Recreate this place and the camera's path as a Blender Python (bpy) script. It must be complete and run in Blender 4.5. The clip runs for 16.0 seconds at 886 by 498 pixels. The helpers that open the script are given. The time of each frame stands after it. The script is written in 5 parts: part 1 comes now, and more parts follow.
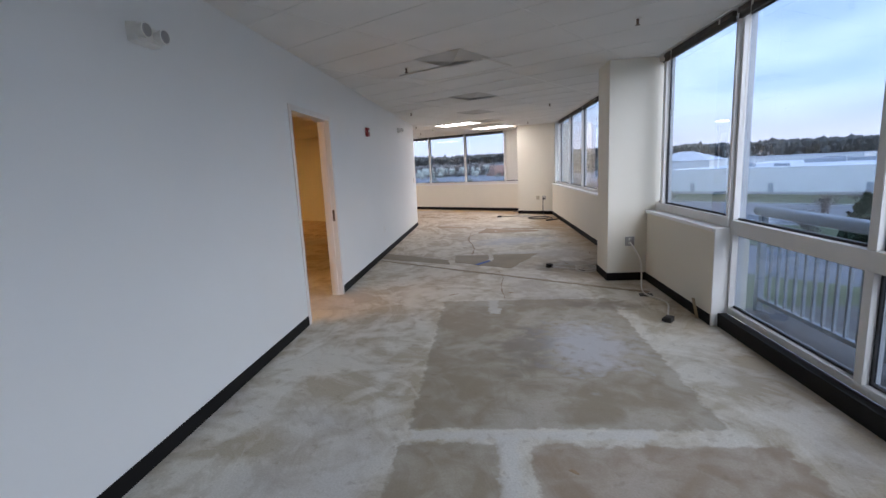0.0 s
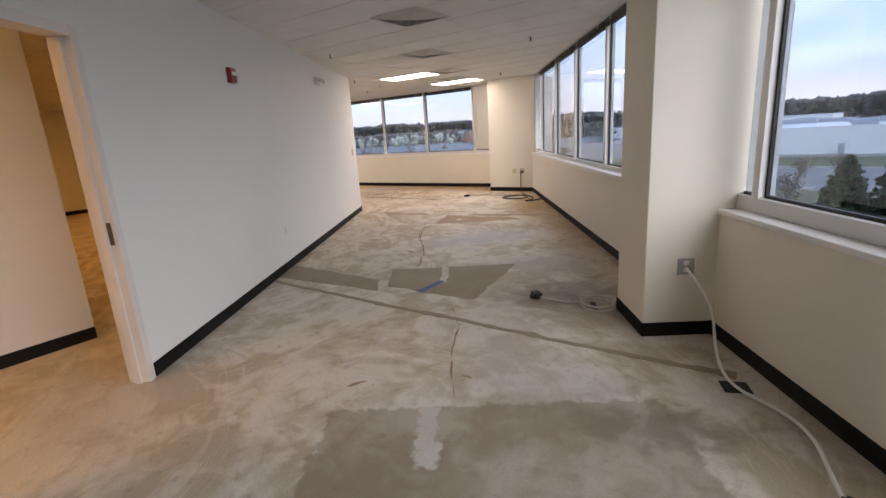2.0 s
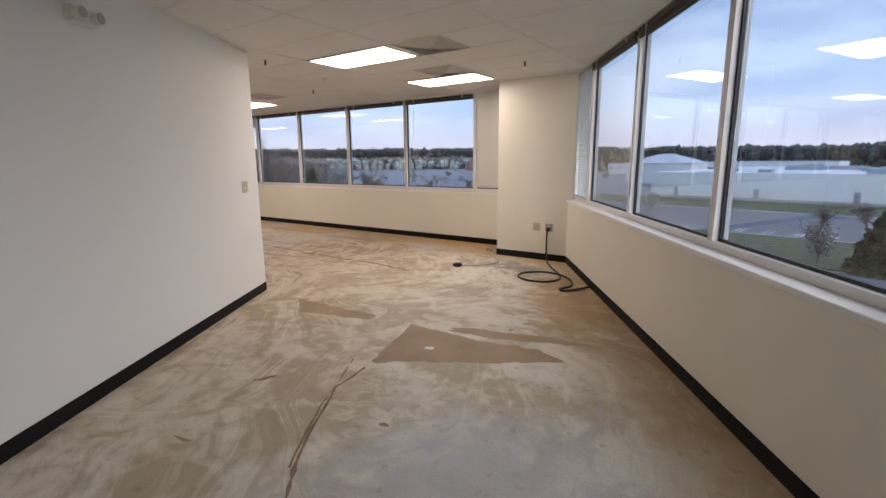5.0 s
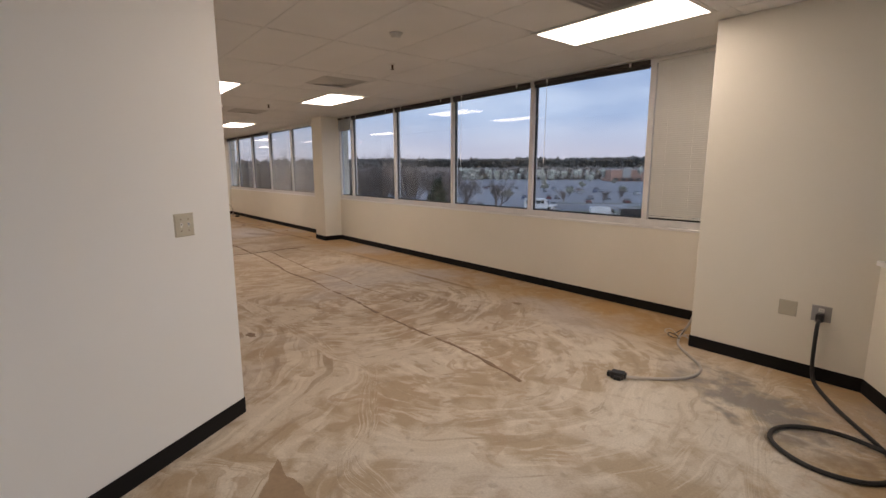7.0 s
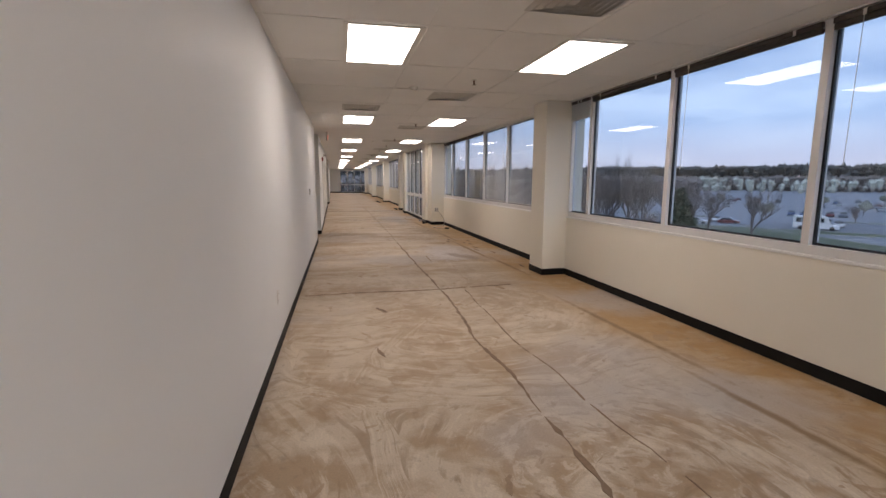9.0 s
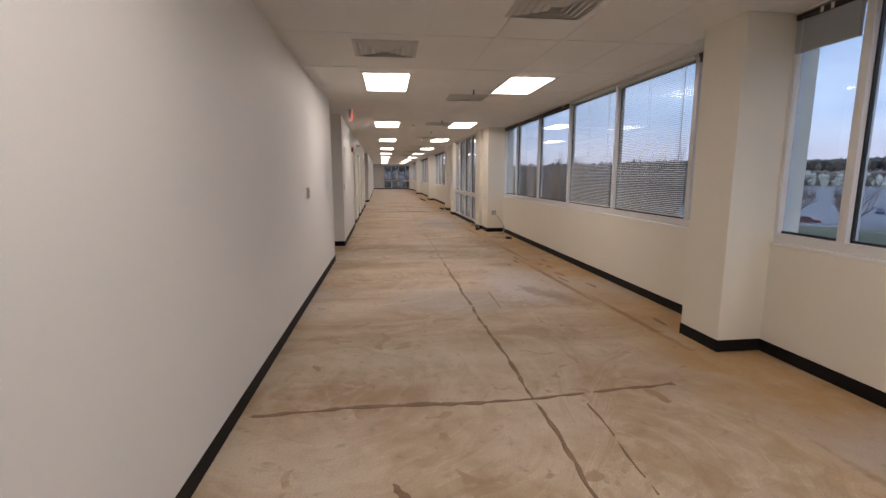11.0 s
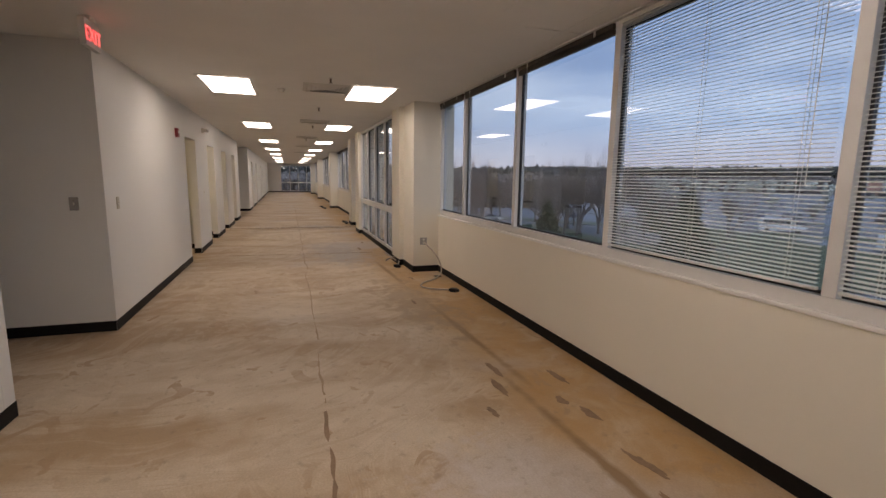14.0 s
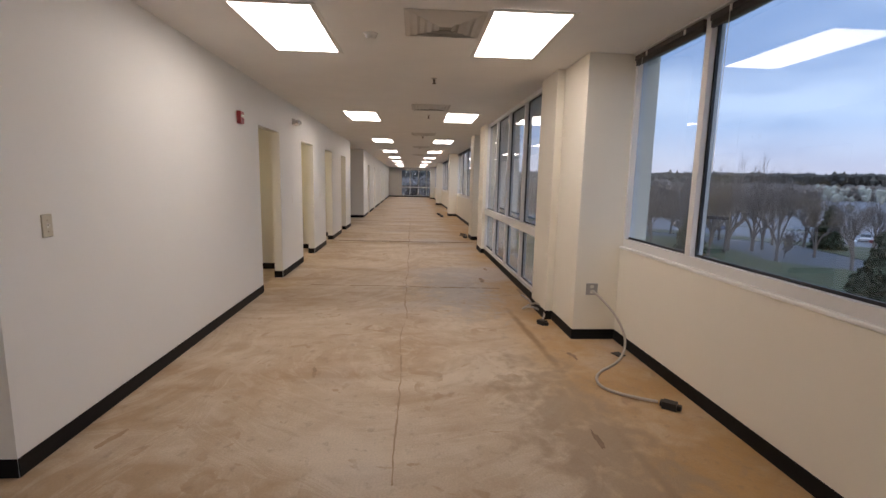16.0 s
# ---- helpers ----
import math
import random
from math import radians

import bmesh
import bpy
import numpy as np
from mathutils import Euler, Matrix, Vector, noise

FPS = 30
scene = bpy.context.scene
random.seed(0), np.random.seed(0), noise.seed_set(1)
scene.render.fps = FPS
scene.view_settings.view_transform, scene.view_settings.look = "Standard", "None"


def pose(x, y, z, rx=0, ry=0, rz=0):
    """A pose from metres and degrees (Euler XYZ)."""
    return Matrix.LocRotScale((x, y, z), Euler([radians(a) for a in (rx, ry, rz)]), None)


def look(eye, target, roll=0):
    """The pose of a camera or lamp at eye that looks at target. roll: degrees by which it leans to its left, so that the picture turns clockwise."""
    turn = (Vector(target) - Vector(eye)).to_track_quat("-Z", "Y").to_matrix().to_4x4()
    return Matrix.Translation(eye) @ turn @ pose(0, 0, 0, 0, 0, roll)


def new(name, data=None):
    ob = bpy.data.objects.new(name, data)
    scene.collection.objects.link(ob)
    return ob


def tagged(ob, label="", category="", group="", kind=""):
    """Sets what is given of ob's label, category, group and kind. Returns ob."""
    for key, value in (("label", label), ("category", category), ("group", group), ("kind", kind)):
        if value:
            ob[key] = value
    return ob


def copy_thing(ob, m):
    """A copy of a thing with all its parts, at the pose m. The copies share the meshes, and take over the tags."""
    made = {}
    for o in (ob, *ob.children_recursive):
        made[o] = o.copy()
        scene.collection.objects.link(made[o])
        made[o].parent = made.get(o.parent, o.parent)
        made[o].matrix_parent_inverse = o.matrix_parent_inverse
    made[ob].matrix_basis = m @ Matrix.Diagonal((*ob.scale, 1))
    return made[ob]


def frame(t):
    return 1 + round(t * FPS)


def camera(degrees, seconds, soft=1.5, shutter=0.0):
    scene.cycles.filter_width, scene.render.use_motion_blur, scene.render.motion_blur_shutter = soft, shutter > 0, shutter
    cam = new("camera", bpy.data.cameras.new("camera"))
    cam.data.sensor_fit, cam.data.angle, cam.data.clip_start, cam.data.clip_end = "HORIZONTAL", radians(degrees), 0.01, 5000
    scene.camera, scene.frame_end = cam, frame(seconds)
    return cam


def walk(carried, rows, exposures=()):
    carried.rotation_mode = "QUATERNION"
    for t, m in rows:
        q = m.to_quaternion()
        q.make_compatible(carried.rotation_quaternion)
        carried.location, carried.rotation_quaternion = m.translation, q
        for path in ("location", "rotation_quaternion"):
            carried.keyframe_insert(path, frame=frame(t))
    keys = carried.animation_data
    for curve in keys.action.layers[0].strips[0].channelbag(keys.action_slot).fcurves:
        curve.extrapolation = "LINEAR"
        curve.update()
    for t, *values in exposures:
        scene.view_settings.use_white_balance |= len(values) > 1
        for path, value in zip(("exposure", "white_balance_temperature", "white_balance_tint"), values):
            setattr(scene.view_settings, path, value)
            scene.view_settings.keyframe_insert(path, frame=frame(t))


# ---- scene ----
cam = camera(87.3, 16.0)
METRES, EYE, TILT, LEAN, TURN = 24.6, 1.5, 0.0, 0.0, 37.4
ROWS = [
    (0.0, 0.0, 0.0, 0.0, -0.47, -9.8, 2.72),
    (0.5, 0.0077, 0.022, -0.0009, -6.4, -10.75, 1.99),
    (1.0, 0.0137, 0.0511, -0.0017, -5.55, -13.86, 3.09),
    (1.5, 0.0196, 0.0798, -0.0016, -6.56, -14.02, 3.0),
    (2.0, 0.023, 0.1136, -0.0015, -3.51, -13.83, 3.5),
    (2.5, 0.028, 0.1444, -0.0016, -1.74, -13.05, 3.66),
    (3.0, 0.0327, 0.1751, -0.0017, -0.07, -11.89, 2.72),
    (5.5, 0.0515, 0.3247, 0.0003, -3.17, -10.6, 0.19),
    (6.0, 0.053, 0.3555, 0.0007, 0.34, -10.02, 0.36),
    (6.5, 0.0514, 0.3877, -0.0001, 4.26, -9.81, 0.43),
    (7.0, 0.0488, 0.4192, 0.0005, 12.97, -9.51, 0.12),
    (7.5, 0.0402, 0.4497, 0.0002, 20.61, -9.21, -0.39),
    (8.0, 0.0283, 0.479, 0.0004, 27.74, -8.82, -0.02),
    (8.5, 0.0107, 0.5062, -0.0001, 33.15, -8.34, -0.46),
    (9.0, -0.0095, 0.5324, -0.0006, 39.54, -8.48, -0.18),
    (9.5, -0.033, 0.5562, -0.0011, 40.34, -8.68, -0.32),
    (10.0, -0.0562, 0.5801, -0.0018, 45.93, -8.81, 0.13),
    (12.5, -0.1762, 0.6986, -0.0014, 37.13, -9.34, -0.73),
    (13.0, -0.1959, 0.7238, -0.001, 33.53, -9.25, -0.93),
    (13.5, -0.2173, 0.7462, -0.0003, 34.08, -9.06, -0.86),
    (14.0, -0.237, 0.7696, 0.0004, 34.25, -8.69, -0.78),
    (14.5, -0.2573, 0.7911, 0.0003, 40.9, -8.31, -0.33),
    (15.0, -0.2777, 0.8134, -0.0002, 41.15, -8.1, -0.82),
    (15.5, -0.3, 0.8322, 0.0001, 43.99, -8.01, -1.37),
    (16.0, -0.3224, 0.85, -0.0001, 48.66, -8.29, -1.25),
]
walk(cam, [(t, pose(0, 0, EYE, TILT, LEAN, TURN) @ pose(METRES * x, METRES * y, METRES * z, 90 + pitch, roll, yaw)) for t, x, y, z, yaw, pitch, roll in ROWS],
     exposures=[(0.0, 0.38, 5900, 10), (0.5, 0.08, 6300, 11), (1.0, 0.42, 6650, 12), (1.5, 0.05, 6850, 12), (2.0, 0.45, 6750, 13), (2.5, 0.42, 6350, 10), (3.0, 0.52, 6250, 9), (5.5, 0.0, 6750, 12), (6.0, -0.12, 6850, 12), (7.0, -0.3, 6950, 13), (8.0, -0.2, 6200, 10), (10.0, -0.15, 6300, 12), (12.0, -0.2, 6400, 11), (14.0, -0.45, 6750, 12), (15.0, 0.08, 6350, 10), (16.0, -0.12, 6300, 11)])

# ---- world, sun, exposure ----
world = bpy.data.worlds.new("sky")
scene.world = world
world.use_nodes = True
wt = world.node_tree
wt.nodes.clear()
w_out = wt.nodes.new("ShaderNodeOutputWorld")
w_bg = wt.nodes.new("ShaderNodeBackground")
w_sky = wt.nodes.new("ShaderNodeTexSky")
w_sky.sky_type, w_sky.sun_disc = "NISHITA", False
w_sky.sun_elevation, w_sky.sun_rotation = radians(31), radians(98)
w_sky.dust_density, w_sky.air_density = 2.0, 1.0
# cloud layer: broken grey-blue stratus over a pale band near the horizon
w_geo = wt.nodes.new("ShaderNodeTexCoord")
w_map = wt.nodes.new("ShaderNodeMapping")
w_map.inputs["Scale"].default_value = (1.0, 1.0, 4.2)
w_noise = wt.nodes.new("ShaderNodeTexNoise")
w_noise.inputs["Scale"].default_value, w_noise.inputs["Detail"].default_value = 1.9, 6.0
w_ramp = wt.nodes.new("ShaderNodeValToRGB")
w_ramp.color_ramp.elements[0].position, w_ramp.color_ramp.elements[0].color = 0.40, (9.3, 13.6, 22.5, 1)
w_ramp.color_ramp.elements[1].position, w_ramp.color_ramp.elements[1].color = 0.60, (18.5, 23.0, 31.0, 1)
w_sep = wt.nodes.new("ShaderNodeSeparateXYZ")
w_hor = wt.nodes.new("ShaderNodeValToRGB")
w_hor.color_ramp.elements[0].position, w_hor.color_ramp.elements[0].color = 0.0, (1, 1, 1, 1)
w_hor.color_ramp.elements[1].position, w_hor.color_ramp.elements[1].color = 0.11, (0, 0, 0, 1)
w_mix = wt.nodes.new("ShaderNodeMixRGB")
w_mix.inputs[2].default_value = (21.3, 20.7, 24.2, 1)
w_mix2 = wt.nodes.new("ShaderNodeMixRGB")
w_mix2.inputs[0].default_value = 0.85
wl = wt.links.new
wl(w_geo.outputs["Generated"], w_map.inputs["Vector"])
wl(w_map.outputs[0], w_noise.inputs["Vector"])
wl(w_noise.outputs["Fac"], w_ramp.inputs[0])
wl(w_geo.outputs["Generated"], w_sep.inputs[0])
wl(w_sep.outputs["Z"], w_hor.inputs[0])
wl(w_hor.outputs[0], w_mix.inputs[0])
wl(w_ramp.outputs[0], w_mix.inputs[1])
wl(w_sky.outputs[0], w_mix2.inputs[1])
wl(w_mix.outputs[0], w_mix2.inputs[2])
wl(w_mix2.outputs[0], w_bg.inputs[0])
w_bg.inputs[1].default_value = 0.115
wl(w_bg.outputs[0], w_out.inputs[0])

sun = new("sun", bpy.data.lights.new("sun", "SUN"))
sun.data.energy, sun.data.angle, sun.data.color = 2.3, radians(60), (0.97, 0.97, 1.0)
sun.matrix_world = look((0, 0, 60), (-8.0, 1.2, 55.2))


# ---- materials ----
def make(name):
    m = bpy.data.materials.new(name)
    m.use_nodes = True
    return m, m.node_tree.nodes, m.node_tree.links, m.node_tree.nodes["Principled BSDF"]


def surface(name, base, rough=0.6, metal=0.0, vary=0.12, scale=4.0, fine=60.0, bump=0.05, spec=0.5, per_object=0.0):
    """A surface whose colour varies at two scales, with a fine relief."""
    m, n, l, b = make(name)
    co = n.new("ShaderNodeTexCoord")
    big, small = n.new("ShaderNodeTexNoise"), n.new("ShaderNodeTexNoise")
    big.inputs["Scale"].default_value, big.inputs["Detail"].default_value = scale, 4
    small.inputs["Scale"].default_value, small.inputs["Detail"].default_value = fine, 3
    l.new(co.outputs["Object"], big.inputs["Vector"])
    l.new(co.outputs["Object"], small.inputs["Vector"])
    add = n.new("ShaderNodeMath")
    add.operation = "MULTIPLY_ADD"
    add.inputs[1].default_value = 0.35
    l.new(small.outputs["Fac"], add.inputs[0])
    l.new(big.outputs["Fac"], add.inputs[2])
    rng = n.new("ShaderNodeMapRange")
    rng.inputs["From Min"].default_value, rng.inputs["From Max"].default_value = 0.35, 1.0
    rng.inputs["To Min"].default_value, rng.inputs["To Max"].default_value = 1 - vary, 1 + vary
    l.new(add.outputs[0], rng.inputs["Value"])
    val = rng.outputs[0]
    if per_object:
        info = n.new("ShaderNodeObjectInfo")
        r2 = n.new("ShaderNodeMapRange")
        r2.inputs["To Min"].default_value, r2.inputs["To Max"].default_value = 1 - per_object, 1 + per_object
        l.new(info.outputs["Random"], r2.inputs["Value"])
        mul = n.new("ShaderNodeMath")
        mul.operation = "MULTIPLY"
        l.new(val, mul.inputs[0])
        l.new(r2.outputs[0], mul.inputs[1])
        val = mul.outputs[0]
    vec = n.new("ShaderNodeVectorMath")
    vec.operation = "SCALE"
    vec.inputs[0].default_value = base
    l.new(val, vec.inputs["Scale"])
    l.new(vec.outputs[0], b.inputs["Base Color"])
    b.inputs["Roughness"].default_value, b.inputs["Metallic"].default_value = rough, metal
    b.inputs["Specular IOR Level"].default_value = spec
    if bump:
        bp = n.new("ShaderNodeBump")
        bp.inputs["Strength"].default_value, bp.inputs["Distance"].default_value = bump, 0.01
        l.new(small.outputs["Fac"], bp.inputs["Height"])
        l.new(bp.outputs[0], b.inputs["Normal"])
    return m


def concrete():
    """Slab stripped of its carpet: pale skim coat swept in arcs, tan glue, darker bare spots."""
    m, n, l, b = make("stripped_concrete")
    co = n.new("ShaderNodeTexCoord")

    def noise_at(scale, detail=5, dist=0.0, squash=(1, 1, 1), rot=0.0):
        mp = n.new("ShaderNodeMapping")
        mp.inputs["Scale"].default_value = squash
        mp.inputs["Rotation"].default_value = (0, 0, rot)
        t = n.new("ShaderNodeTexNoise")
        t.inputs["Scale"].default_value, t.inputs["Detail"].default_value, t.inputs["Distortion"].default_value = scale, detail, dist
        l.new(co.outputs["Object"], mp.inputs[0])
        l.new(mp.outputs[0], t.inputs["Vector"])
        return t.outputs["Fac"]

    def ramp(src, a, c, lo=0.0, hi=1.0):
        r = n.new("ShaderNodeMapRange")
        r.inputs["From Min"].default_value, r.inputs["From Max"].default_value = a, c
        r.inputs["To Min"].default_value, r.inputs["To Max"].default_value = lo, hi
        l.new(src, r.inputs["Value"])
        return r.outputs[0]

    def mixc(fac, c1, c2, blend="MIX"):
        x = n.new("ShaderNodeMixRGB")
        x.blend_type = blend
        for i, c in ((1, c1), (2, c2)):
            if isinstance(c, tuple):
                x.inputs[i].default_value = (*c, 1)
            else:
                l.new(c, x.inputs[i])
        if isinstance(fac, float):
            x.inputs[0].default_value = fac
        else:
            l.new(fac, x.inputs[0])
        return x.outputs[0]

    broad = noise_at(0.5, 3)
    blot = noise_at(1.5, 7, 0.7)
    mott = noise_at(5.0, 6, 0.8)
    speck = noise_at(13, 6)
    grain = noise_at(85, 3)

    def math_node(op, x, y=None):
        q = n.new("ShaderNodeMath")
        q.operation = op
        for k, s in enumerate((x, y)):
            if s is None:
                continue
            if isinstance(s, (int, float)):
                q.inputs[k].default_value = s
            else:
                l.new(s, q.inputs[k])
        return q.outputs[0]

    # trowel sweeps: broken arcs about the nearest of many swing centres
    warp = n.new("ShaderNodeTexNoise")
    warp.inputs["Scale"].default_value = 0.9
    l.new(co.outputs["Object"], warp.inputs["Vector"])
    wv = n.new("ShaderNodeVectorMath")
    wv.operation = "SCALE"
    wv.inputs["Scale"].default_value = 0.55
    l.new(warp.outputs["Color"], wv.inputs[0])
    wc = n.new("ShaderNodeVectorMath")
    l.new(co.outputs["Object"], wc.inputs[0])
    l.new(wv.outputs[0], wc.inputs[1])
    vor = n.new("ShaderNodeTexVoronoi")
    vor.voronoi_dimensions, vor.feature = "2D", "SMOOTH_F1"
    vor.inputs["Scale"].default_value, vor.inputs["Smoothness"].default_value = 0.38, 0.10
    l.new(wc.outputs[0], vor.inputs["Vector"])
    dv = n.new("ShaderNodeVectorMath")
    dv.operation = "SUBTRACT"
    l.new(wc.outputs[0], dv.inputs[0])
    l.new(vor.outputs["Position"], dv.inputs[1])
    ds = n.new("ShaderNodeSeparateXYZ")
    l.new(dv.outputs[0], ds.inputs[0])
    dx = math_node("ADD", ds.outputs["X"], 0.9)
    dy = math_node("ADD", ds.outputs["Y"], 0.5)
    rad = math_node("SQRT", math_node("ADD", math_node("MULTIPLY", dx, dx), math_node("MULTIPLY", dy, dy)))
    ang = math_node("ARCTAN2", dy, dx)
    cv = n.new("ShaderNodeCombineXYZ")
    l.new(math_node("MULTIPLY", rad, 8.0), cv.inputs[0])
    l.new(math_node("MULTIPLY", ang, 1.7), cv.inputs[1])
    l.new(vor.outputs["Distance"], cv.inputs[2])
    arc = n.new("ShaderNodeTexNoise")
    arc.inputs["Scale"].default_value, arc.inputs["Detail"].default_value, arc.inputs["Distortion"].default_value = 1.0, 8, 0.7
    arc.inputs["Roughness"].default_value = 0.62
    l.new(cv.outputs[0], arc.inputs["Vector"])
    streak = arc.outputs["Fac"]
    # glue gets browner along the long corridor (towards -x)
    sep = n.new("ShaderNodeSeparateXYZ")
    l.new(co.outputs["Object"], sep.inputs[0])
    tan = ramp(sep.outputs["X"], -3.5, -9.0, 0.0, 1.0)
    edge = ramp(math_node("ADD", sep.outputs["Y"], math_node("MULTIPLY", mott, 0.6)), 13.0, 13.45, 0.0, 1.0)
    pale = mixc(tan, (0.70, 0.67, 0.59), (0.64, 0.535, 0.405))
    glue = mixc(tan, (0.47, 0.415, 0.31), (0.44, 0.315, 0.19))
    # glue shows more yellow along the first corridor's windows
    side = math_node("ADD", math_node("MULTIPLY", sep.outputs["X"], 0.846), math_node("MULTIPLY", sep.outputs["Y"], 0.533))
    side = math_node("ADD", side, math_node("MULTIPLY", mott, 0.9))
    side = math_node("MULTIPLY", ramp(side, 1.75, 2.35, 0.0, 0.75), ramp(sep.outputs["Y"], 6.5, 9.5, 0.25, 1.0))
    lean = math_node("ADD", math_node("MULTIPLY", blot, 0.6), math_node("MULTIPLY", mott, 0.4))
    wide = noise_at(1.0, 6, 0.5, (1.7, 0.55, 1))
    away = ramp(sep.outputs["X"], -10.0, -15.0)
    soft = math_node("ADD", math_node("MULTIPLY", lean, 0.45), math_node("MULTIPLY", wide, 0.55))
    cover = n.new("ShaderNodeMixRGB")
    l.new(away, cover.inputs[0])
    l.new(ramp(lean, 0.44, 0.55), cover.inputs[1])
    l.new(ramp(soft, 0.41, 0.60), cover.inputs[2])
    base = mixc(cover.outputs[0], glue, pale)
    base = mixc(side, base, (0.47, 0.30, 0.13))
    amt = math_node("MULTIPLY", ramp(tan, 0, 1, 0.45, 1.0), ramp(sep.outputs["X"], -9.5, -14.0, 1.0, 0.30))
    amt = math_node("MULTIPLY", amt, ramp(mott, 0.36, 0.58, 0.5, 1.0))
    base = mixc(math_node("MULTIPLY", ramp(streak, 0.525, 0.585, 0, 0.85), amt), base, mixc(tan, (0.78, 0.75, 0.68), (0.74, 0.64, 0.50)))
    base = mixc(math_node("MULTIPLY", ramp(streak, 0.435, 0.375, 0, 0.8), amt), base, mixc(tan, (0.42, 0.37, 0.28), (0.31, 0.205, 0.11)))
    strip = math_node("MULTIPLY", edge, ramp(lean, 0.38, 0.64, 0.95, 0.45))
    base = mixc(strip, base, (0.47, 0.28, 0.10))
    flake = noise_at(3.4, 4, 1.3)
    base = mixc(math_node("MULTIPLY", ramp(flake, 0.625, 0.655, 0, 0.75), math_node("MULTIPLY", tan, ramp(mott, 0.4, 0.6, 0.4, 1.0))), base, (0.40, 0.27, 0.155))
    base = mixc(ramp(broad, 0.55, 0.66, 0, 0.5), base, (0.52, 0.50, 0.49))

    def spot(base, x, y, rx, ry, rot, colour, amount=0.8, ragged=0.9):
        mp = n.new("ShaderNodeMapping")
        mp.vector_type = "TEXTURE"
        mp.inputs["Location"].default_value = (x, y, 0)
        mp.inputs["Rotation"].default_value = (0, 0, rot)
        mp.inputs["Scale"].default_value = (rx, ry, 1)
        l.new(co.outputs["Object"], mp.inputs[0])
        ln = n.new("ShaderNodeVectorMath")
        ln.operation = "LENGTH"
        l.new(mp.outputs[0], ln.inputs[0])
        e = math_node("ADD", ln.outputs["Value"], math_node("MULTIPLY", math_node("SUBTRACT", mott, 0.5), ragged * 2.5))
        e = math_node("ADD", e, math_node("MULTIPLY", math_node("SUBTRACT", speck, 0.5), ragged * 1.6))
        return mixc(ramp(e, 1.25, 0.45, 0, amount), base, colour)

    def bare(base, x, y, hx, hy, colour, amount=0.85):
        mp = n.new("ShaderNodeMapping")
        mp.vector_type = "TEXTURE"
        mp.inputs["Location"].default_value = (x, y, 0)
        mp.inputs["Rotation"].default_value = (0, 0, radians(32.2))
        l.new(co.outputs["Object"], mp.inputs[0])
        s = n.new("ShaderNodeSeparateXYZ")
        l.new(mp.outputs[0], s.inputs[0])
        ex = math_node("SUBTRACT", math_node("ABSOLUTE", s.outputs["X"]), hx)
        ey = math_node("SUBTRACT", math_node("ABSOLUTE", s.outputs["Y"]), hy)
        e = math_node("MAXIMUM", ex, ey)
        e = math_node("ADD", e, math_node("MULTIPLY", math_node("SUBTRACT", speck, 0.5), 0.12))
        e = math_node("ADD", e, math_node("MULTIPLY", math_node("SUBTRACT", mott, 0.5), 0.10))
        f = math_node("MULTIPLY", ramp(e, 0.012, -0.012, 0, amount), ramp(lean, 0.40, 0.62, 1.0, 0.62))
        return mixc(f, base, colour)

    base = bare(base, -1.67, 3.44, 0.90, 1.32, (0.29, 0.24, 0.17))
    base = bare(base, -0.12, 1.81, 0.64, 0.73, (0.33, 0.25, 0.18))
    base = bare(base, -1.05, 1.24, 0.29, 0.73, (0.31, 0.26, 0.19))
    for u, v, hu, hv in ((0.22, 2.43, 0.68, 0.045), (0.09, 1.80, 0.055, 0.60), (0.08, 4.88, 0.05, 0.24)):
        base = bare(base, u * 0.846 - v * 0.533, u * 0.533 + v * 0.846, hu, hv, (0.70, 0.69, 0.65), 0.85)
    base = spot(base, -1.32, 3.60, 0.36, 0.52, 0.56, (0.60, 0.60, 0.62), 0.8)
    base = spot(base, -1.72, 3.35, 0.22, 0.5, 0.4, (0.22, 0.20, 0.18), 0.6)
    base = spot(base, -1.57, 4.75, 0.40, 0.16, 0.4, (0.24, 0.20, 0.16), 0.7)
    base = spot(base, -4.5, 8.2, 0.8, 0.5, 0.9, (0.50, 0.50, 0.53), 0.75)
    base = spot(base, -2.65, 6.5, 0.55, 0.35, 0.9, (0.28, 0.25, 0.21), 0.6)
    base = spot(base, -6.2, 12.3, 0.55, 0.22, -0.5, (0.24, 0.225, 0.21), 0.85, 1.2)
    base = spot(base, -5.0, 11.0, 0.5, 1.0, 0.56, (0.40, 0.25, 0.11), 0.7)
    base = spot(base, -17.35, 12.4, 0.9, 0.45, 0.1, (0.62, 0.56, 0.52), 0.85)
    base = spot(base, -16.75, 12.75, 0.55, 0.17, 0.5, (0.33, 0.25, 0.19), 0.75, 1.1)
    for x, y, rx in ((-17.6, 13.08, 1.5), (-15.8, 13.2, 0.9), (-12.2, 13.05, 1.2), (-20.3, 13.12, 1.2), (-10.3, 12.95, 0.8), (-23.4, 13.0, 0.9)):
        base = spot(base, x, y, rx, 0.04, 0.03, (0.25, 0.15, 0.06), 0.8, 0.45)
    base = spot(base, -21.5, 12.9, 1.2, 0.35, 0.1, (0.35, 0.26, 0.17), 0.7, 1.2)
    base = spot(base, -25.5, 12.4, 1.4, 0.5, 0.1, (0.42, 0.40, 0.38), 0.6)
    base = mixc(ramp(speck, 0.60, 0.72, 0, 0.38), base, (0.25, 0.19, 0.13))
    base = mixc(ramp(grain, 0.3, 0.7, 0.22, 0.0), base, (0.20, 0.16, 0.12))
